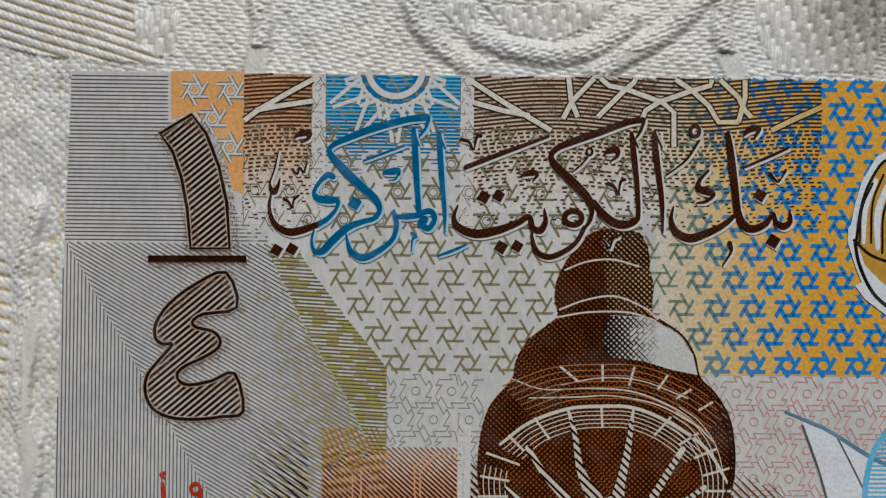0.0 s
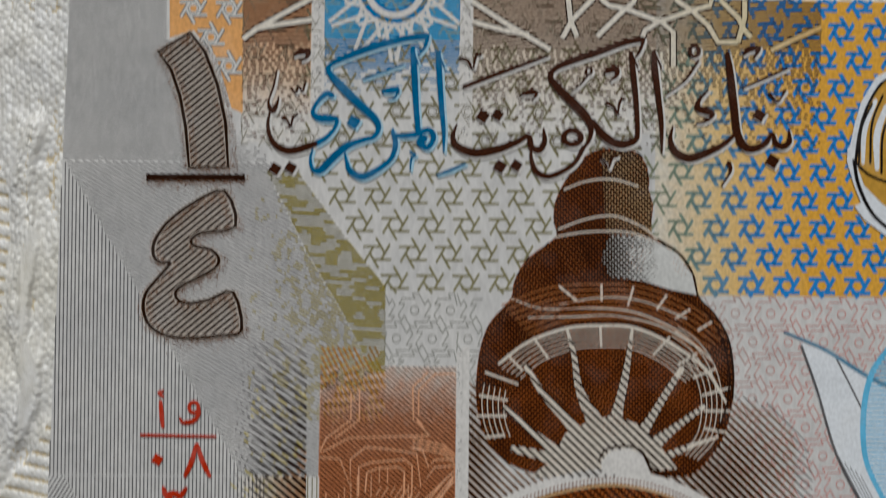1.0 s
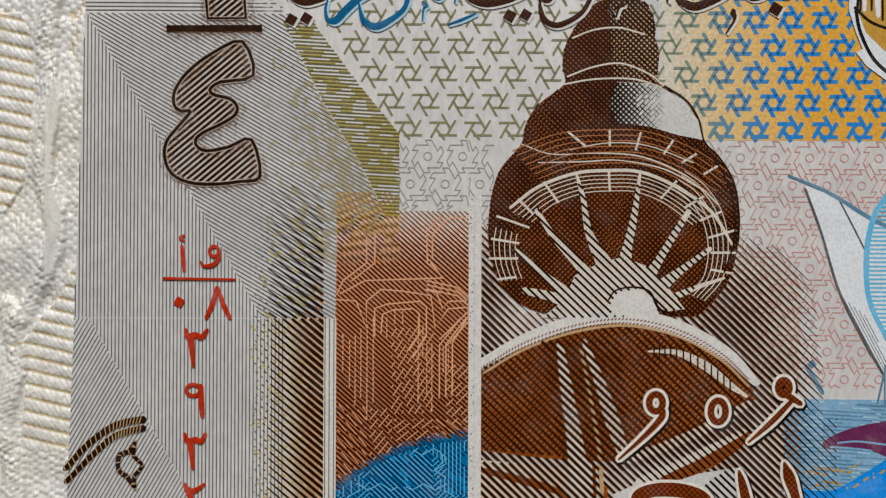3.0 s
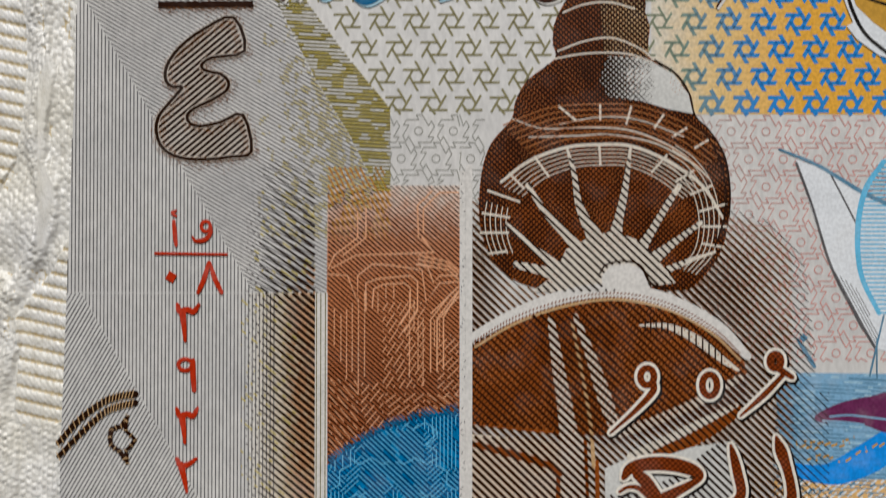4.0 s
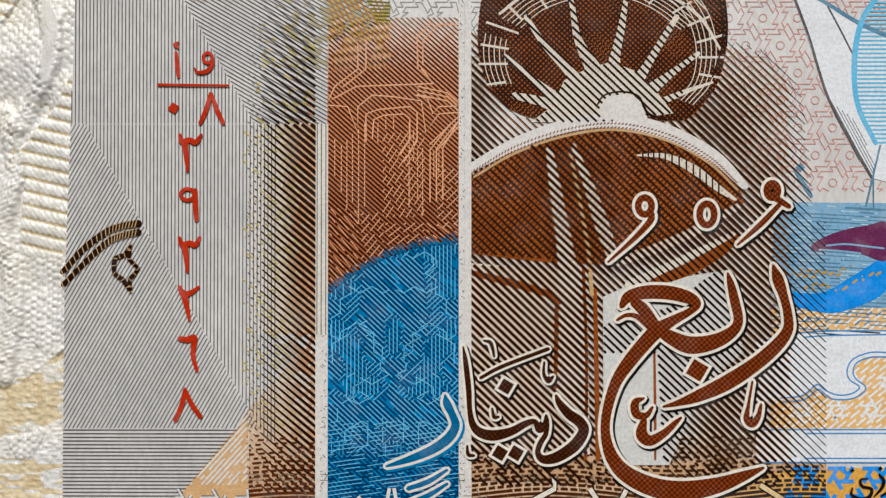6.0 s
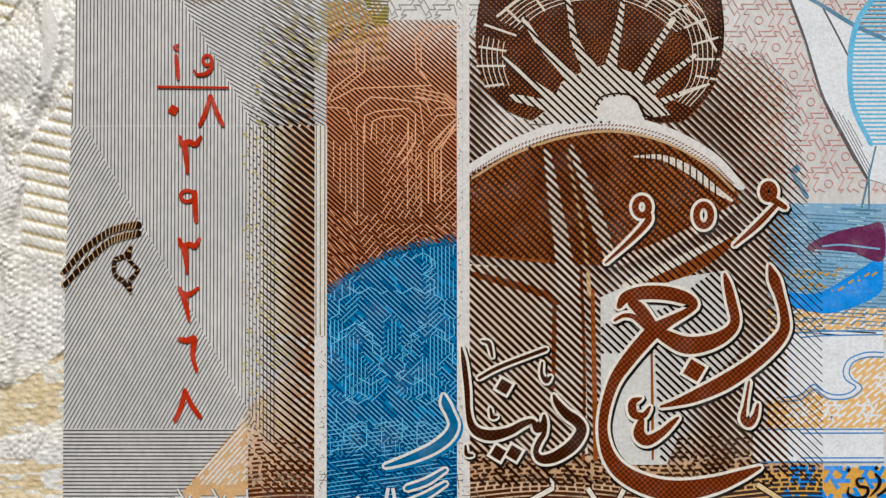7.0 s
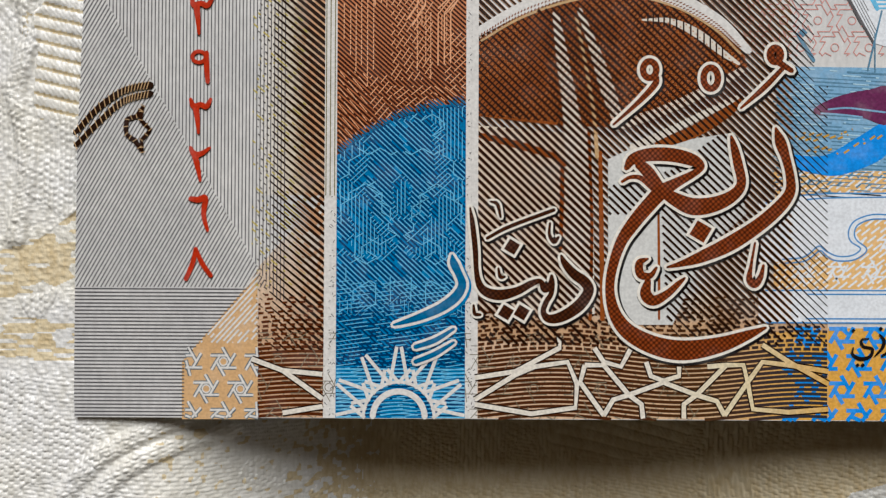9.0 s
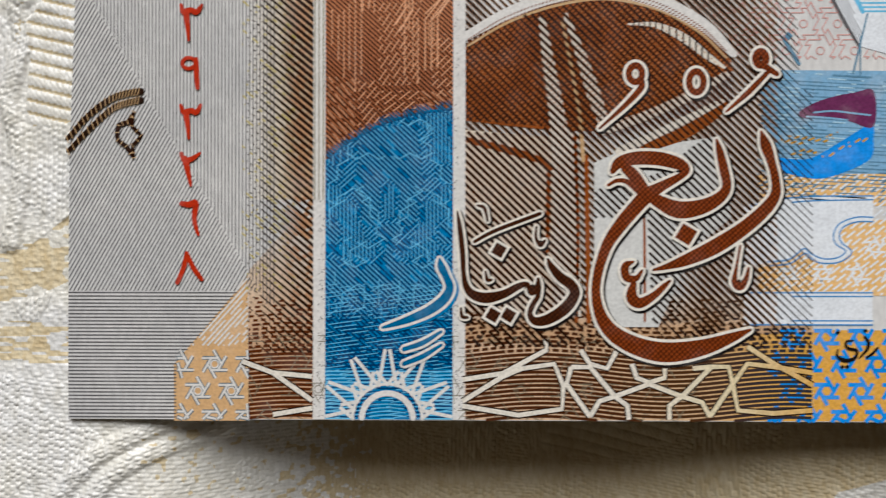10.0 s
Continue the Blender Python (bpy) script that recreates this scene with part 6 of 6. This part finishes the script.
    for s in ([[(11.92, 26.23, 0.29), (12.46, 25.9, 0.21), (12.67, 25.41, 0.13), (12.87, 26.36, 0.21), (13.2, 26.53, 0.21)]], [[(21.9, 27.49, 0.17), (23.52, 28.21, 0.21), (25.1, 28.93, 0.17)]], [[(21.85, 29.85, 0.17), (22.26, 30.27, 0.46), (22.97, 30.36, 0.38), (22.68, 29.69, 0.17)]], [[(23.82, 27.05, 0.25), (24.36, 26.48, 0.17), (24.74, 26.9, 0.13), (24.94, 27.31, 0.25)]],
              [[(20.86, 21.97, 0.38), (20.99, 21.36, 0.21), (20.37, 20.32, 0.13)]], [[(11.41, 22.21, 0.21), (11.83, 21.81, 0.17), (12.08, 21.48, 0.13), (12.32, 22.18, 0.21), (12.69, 22.35, 0.21)]]):
        letter(s, K, "vowel_mark", shadow=W)
    letter([[(18.57, 29.4, 0.21), (17.58, 27.94, 0.17), (16.1, 26.81, 0.08)]], K, "vowel_mark", shadow=W, rings=[([(18.27, 30.1)], 8, 9, 7)])
    letter([[(10.45, 28.15, 0.13), (9.96, 27.57, 0.13), (9.3, 27.03, 0.08)]], K, "vowel_mark", shadow=W, rings=[([(10.57, 28.53)], 5, 6, 4)])


head_line()


def value_words():
    R, D = M_WORD, M_LETTER
    kw = dict(outline=M_CREAMLINE, shadow=M_BLACK)
    letter([[(13.03, -15.89, 0.21), (13.68, -15.54, 0.29), (14.41, -15.58, 0.38), (15.1, -16.05, 0.51), (15.83, -16.65, 0.67)], [(13.37, -14.85, 0.42), (13.89, -14.16, 0.84), (15.18, -13.81, 1.01), (16.9, -13.84, 1.05), (18.41, -14.22, 0.93), (19.06, -14.7, 0.55), (18.45, -15.26, 0.55), (17.16, -15.96, 0.76), (16.05, -16.65, 1.09), (15.19, -17.52, 1.09), (13.9, -19.07, 1.01), (12.91, -20.63, 0.84), (12.27, -22.7, 0.72), (12.15, -24.42, 0.72), (12.62, -26.14, 0.97), (13.7, -27.42, 1.22), (15.64, -28.36, 1.43), (17.78, -28.69, 1.52), (20.36, -28.29, 1.22), (22.5, -27.55, 0.76), (23.96, -26.94, 0.21)], [(14.32, -14.5, 0.76), (15.01, -15.14, 0.93), (15.87, -16.31, 0.84)],
            [(15.96, -16.48, 0.67), (16.99, -17.16, 1.01), (18.46, -17.76, 1.31), (20.18, -17.54, 1.14), (21.55, -16.84, 0.88), (22.11, -15.94, 0.72), (21.85, -14.47, 0.72), (21.55, -13.18, 0.55), (21.34, -12.4, 0.21)]], R, diamonds=[([(19.02, -19.65)], 21)], label="rust-brown letters outlined in cream", **kw)
    letter([[(24.73, -11.78, 0.21), (25.08, -12.82, 0.84), (25.51, -14.11, 0.67), (25.81, -15.4, 0.67), (25.81, -16.61, 0.8), (24.99, -17.78, 0.97), (23.36, -19.2, 1.05), (21.21, -20.59, 1.14), (19.06, -21.59, 0.88), (17.56, -22.11, 0.46), (16.49, -22.38, 0.17)]], R, **kw)
    letter([[(15.02, -21.74, 0.17), (14.38, -22.08, 0.59), (14.47, -22.94, 0.63), (15.2, -23.03, 0.46), (15.67, -22.42, 0.21)], [(15.03, -23.37, 0.46), (14.86, -24.41, 0.88), (15.46, -24.92, 0.8), (16.49, -24.4, 0.59), (17.35, -23.62, 0.42), (17.82, -23.19, 0.17)]], R, **kw)
    letter([[(23.15, -20.5, 0.17), (22.85, -22.22, 0.25), (22.72, -23.25, 0.51), (23.15, -23.64, 0.59), (23.58, -23.08, 0.42), (23.79, -22.21, 0.21)]], R, "vowel_mark", **kw)
    letter([[(24.99, -6.77, 0.51), (25.94, -7.37, 0.38)], [(25.25, -7.2, 0.34), (23.79, -8.72, 0.42), (22.07, -10.24, 0.17)]], R, "vowel_mark", rings=[([(24.69, -6.17)], 9, 12, 14)], **kw)
    letter([], R, "vowel_mark", rings=[([(19.78, -7.96)], 13, 19, 12)], **kw)
    letter([[(15.62, -7.9, 0.5), (15.5, -8.5, 0.5), (14.31, -9.79, 0.38), (12.38, -11.53, 0.17)]], R, "vowel_mark", rings=[([(15.13, -7.33)], 12, 15, 12)], **kw)
    kw["grow"] = 0.2
    letter([[(0.13, -21.54, 0.17), (0.26, -22.15, 0.59), (0.65, -22.96, 0.55), (0.91, -23.82, 0.63), (0.4, -24.73, 0.72), (-0.72, -25.55, 0.67), (-2.22, -26.21, 0.55), (-3.51, -26.64, 0.34), (-4.28, -26.86, 0.17)]], M_BLUE, label="blue letter outlined in white", outline=M_WHITE, shadow=M_STRIPE_BLUE)
    letter([[(1.49, -17.92, 0.13), (1.67, -19.08, 0.38), (1.89, -21.02, 0.42), (1.99, -22.74, 0.38), (2.25, -23.82, 0.55), (2.85, -24.37, 0.72), (3.84, -24.54, 0.8), (5.09, -24.24, 0.63), (6.17, -23.67, 0.51), (6.85, -23.5, 0.38), (7.2, -24.1, 0.55), (7.67, -23.66, 0.51), (7.71, -23.06, 0.25)]], D, diamonds=[([(4.69, -20.88)], 15), ([(4.24, -25.87)], 15), ([(5.44, -25.87)], 15)], **kw)
    letter([[(8.44, -21.55, 0.21), (8.7, -22.11, 0.51), (9.39, -22.92, 0.72), (10.21, -23.52, 0.8), (10.51, -24.21, 0.8), (9.83, -25.29, 0.88), (8.54, -26.15, 0.8), (7.51, -26.33, 0.63), (7.08, -25.82, 0.42), (7.29, -25.09, 0.42), (7.67, -24.44, 0.38), (7.8, -23.66, 0.34)]], M_LETTER, **kw)
    for s in ([[(2.79, -20.24, 0.25), (4.43, -19.37, 0.29), (7.87, -18.06, 0.29)]], [[(7.57, -19.06, 0.17), (7.53, -19.92, 0.25), (7.88, -20.48, 0.34), (8.22, -20.13, 0.21)]], [[(3.66, -22.52, 0.17), (3.8, -23.16, 0.29), (4.14, -23.16, 0.21)]], [[(1.78, -25.33, 0.17), (1.87, -25.97, 0.29), (2.3, -26.06, 0.21)]], [[(3.04, -17.44, 0.17), (3.56, -17.65, 0.29), (3.82, -18.64, 0.17)]]):
        letter(s, D, "vowel_mark", outline=M_CREAMLINE, shadow=M_BLACK, grow=0.17)
    for s in ([[(-2.64, -28.53, 0.34), (-1.14, -28.01, 0.38), (0.28, -27.14, 0.21)]], [[(-2.63, -29.65, 0.34), (-1.13, -29.04, 0.38), (0.29, -28.17, 0.21)]]):
        letter(s, M_BLUE, "flourish", outline=M_WHITE, grow=0.2)


M_CREAMLINE = ink("letter_outline_cream", 226, 220, 208, 0.15)
value_words()


def big_numerals():
    one = [(-20.66, 29.51), (-18.39, 30.93), (-17.3, 29.5), (-16.38, 27.17), (-15.77, 24.5), (-15.53, 21.22), (-18.35, 21.19), (-18.63, 24.06), (-19.07, 26.32), (-19.74, 28.24)]
    four = [(-15.79, 19.49), (-18.03, 18.57), (-19.85, 17.16), (-20.77, 15.76), (-20.8, 14.7), (-20.23, 14.25), (-19.57, 14.26), (-20.62, 12.98), (-21.38, 11.95), (-21.49, 10.77), (-20.98, 9.63), (-19.75, 8.98), (-17.92, 8.83), (-15.88, 9.05), (-14.41, 9.43), (-15.06, 12.17), (-16.72, 11.62), (-18.23, 11.32), (-18.97, 11.52), (-19.22, 12.09), (-18.66, 12.67), (-17.28, 13.34), (-16.3, 14), (-16.15, 14.65), (-16.73, 15.22), (-17.79, 15.46), (-18.16, 15.87), (-17.39, 16.45), (-14.95, 16.96)]
    bar = [(-21.28, 20.43), (-14.46, 20.49)]
    halo = Sheet(7.5)
    rng = random.Random(5)
    for poly in (one, four, bar):
        p = np.array(poly)
        for i in range(len(p)):
            a, b = p[i], p[(i + 1) % len(p)]
            n = int(np.linalg.norm(b - a) / 0.016)
            for _ in range(n):
                q = a + (b - a) * rng.random() + np.array([rng.uniform(-0.45, 0.7), -abs(rng.gauss(0.2, 0.35)) + 0.12])
                halo.diamond(q, rng.uniform(0.025, 0.05), rng.random())
    halo.done("stippled_shadow", M_RUST2, note, "stippled brown shadow round the numerals", kind="stuff")
    for poly, n in ((one, "one"), (four, "four")):
        c = spline(poly, True, 1) if n == "one" else np.array(poly)
        sh = Sheet(5)
        sh.fill(poly)
        base = sh.done("numeral", M_PALE, note, "brown outlined eastern Arabic numeral with slanting hatching")
        hat = Sheet(6)
        field(hat, (-23, -13, 7, 32), 40, 0.36, lambda x, y, l, s, q=poly: np.where(inside(x, y, q), 0.21, 0), step_mm=0.04)
        hat.done("hatching", M_HATCH, base, "dark slanting hatching", kind="stuff")
        ed = Sheet(8, 0.007)
        k = len(poly)
        ed.ribbon(poly, 0.25, closed=True, steps=1 if n == "one" else 3)
        rim = Sheet(7)
        rim.ribbon(poly, 0.38, closed=True, steps=1 if n == "one" else 3)
        rim.done("contour_rim", M_PALE, base, "pale rim beside the contour")
        ed.done("contour", M_DARK, base, "dark brown contour")
    sh = Sheet(8, 0.007)
    sh.line(bar, 0.46)
    sh.done("fraction_bar", M_BROWN, note, "brown fraction bar")


M_RUST2 = ink("stipple_brown_ink", 128, 84, 48, 0.15)
M_PALE = ink("numeral_ground", 200, 190, 178, 0.3)
big_numerals()


def red_serial():
    def three(k, dy):
        return [[(x, y + dy, w) for x, y, w in s] for s in ([(-19.88, -1.95, 0.25), (-19.67, -2.49, 0.46), (-19.13, -2.36, 0.42), (-18.67, -2.53, 0.42), (-18.25, -1.98, 0.25)], [(-19.5, -2.49, 0.51), (-19.37, -3.62, 0.38), (-19.28, -4.71, 0.21)])]
    letter([[(-20.17, 4.25, 0.25), (-20.08, 3.29, 0.34), (-19.99, 2.41, 0.25)], [(-20, 5.01, 0.17), (-20.29, 4.84, 0.25), (-20, 4.59, 0.17)]], M_RED, "serial_letter")
    letter([[(-17.44, 3.8, 0.29), (-17.44, 3.3, 0.29), (-17.86, 2.84, 0.34), (-18.53, 2.75, 0.25), (-18.78, 3.08, 0.13)]], M_RED, "serial_letter", rings=[([(-17.78, 3.84)], 8, 9, 6)])
    letter([[(-21.53, 1.82, 0.21), (-16.18, 1.75, 0.17)]], M_RED, "serial_rule")
    letter([], M_RED, "serial_digit", diamonds=[([(-20.35, 0.06)], 11)])
    letter([[(-17.56, 1.16, 0.25), (-17.88, -0.05, 0.38), (-18.34, -1.1, 0.29)], [(-17.51, 1.16, 0.25), (-17.09, -0.05, 0.38), (-16.58, -1.1, 0.29)]], M_RED, "serial_digit")
    letter(three(0, 0), M_RED, "serial_digit")
    letter([[(-18.69, -6.13, 0.34), (-18.68, -7.18, 0.42), (-18.59, -8.39, 0.34)]], M_RED, "serial_digit", rings=[([(-19.27, -6.47)], 12, 10, 7)])
    letter([[(-19.9, -9.7, 0.25), (-19.63, -10.26, 0.46), (-19.11, -10.13, 0.42), (-18.68, -10.26, 0.42), (-18.34, -9.69, 0.25)], [(-19.5, -10.22, 0.51), (-19.36, -11.26, 0.38), (-19.27, -12.3, 0.21)]], M_RED, "serial_digit")
    letter([[(-19.87, -13.42, 0.29), (-19.56, -13.94, 0.46), (-19, -13.85, 0.38), (-18.4, -13.42, 0.21)], [(-19.56, -13.86, 0.51), (-19.29, -14.98, 0.38), (-19.11, -15.93, 0.21)]], M_RED, "serial_digit")
    letter([[(-19.84, -17.31, 0.38), (-19.23, -17.4, 0.46), (-18.71, -17.27, 0.46), (-18.83, -18.52, 0.38), (-18.52, -19.73, 0.25)]], M_RED, "serial_digit")
    letter([[(-19.42, -21.11, 0.29), (-19.63, -22.19, 0.38), (-20.14, -23.45, 0.34)], [(-19.42, -21.11, 0.29), (-18.94, -22.19, 0.38), (-18.24, -23.18, 0.34)]], M_RED, "serial_digit")


red_serial()


def see_through_mark():
    arcs = ([(-28.71, -12.33, 0.38), (-27.16, -10.59, 0.42), (-25.44, -9.29, 0.46), (-24.15, -8.81, 0.46), (-22.93, -8.63, 0.51)], [(-28.66, -13.28, 0.34), (-26.72, -11.29, 0.38), (-25.22, -9.98, 0.42), (-24.14, -9.54, 0.42), (-22.93, -9.28, 0.46)])
    for s in arcs:
        letter([s], M_DARK, "register_arc", label="dark brown beaded arc")
        c = spline([q[:2] for q in s], steps=5)
        sh = Sheet(12)
        for a, b in zip(c[:-1], c[1:]):
            d = (b - a) / np.linalg.norm(b - a)
            n = np.array([-d[1], d[0]]) * 0.28 + d * 0.12
            sh.line((a - n, a + n), 0.07)
        sh.done("beading", M_PALE_BROWN, note)
    sh = Sheet(11, 0.007)
    sh.ribbon([(-23.53, -10.23, 0.29), (-24, -11.02, 0.34), (-24.73, -11.28, 0.38), (-24.77, -12.4, 0.34), (-24.11, -12.88, 0.38), (-23.5, -13.78, 0.29), (-23.64, -12.83, 0.29), (-22.95, -12.05, 0.29), (-23.69, -11.32, 0.29)], closed=True, steps=2)
    sh.done("register_diamond", M_BROWN, note, "brown register mark")
    sh = Sheet(14)
    for a, b in zip(*(lambda c: (c, np.roll(c, -1, 0)))(spline([(-23.53, -10.23), (-24, -11.02), (-24.73, -11.28), (-24.77, -12.4), (-24.11, -12.88), (-23.5, -13.78), (-23.64, -12.83), (-22.95, -12.05), (-23.69, -11.32)], True, 2))):
        d = (b - a) / (np.linalg.norm(b - a) + 1e-9)
        n = np.array([-d[1], d[0]]) * 0.17
        sh.line((a - n, a + n), 0.06)
    sh.done("beading", M_PALE_BROWN, note)


see_through_mark()
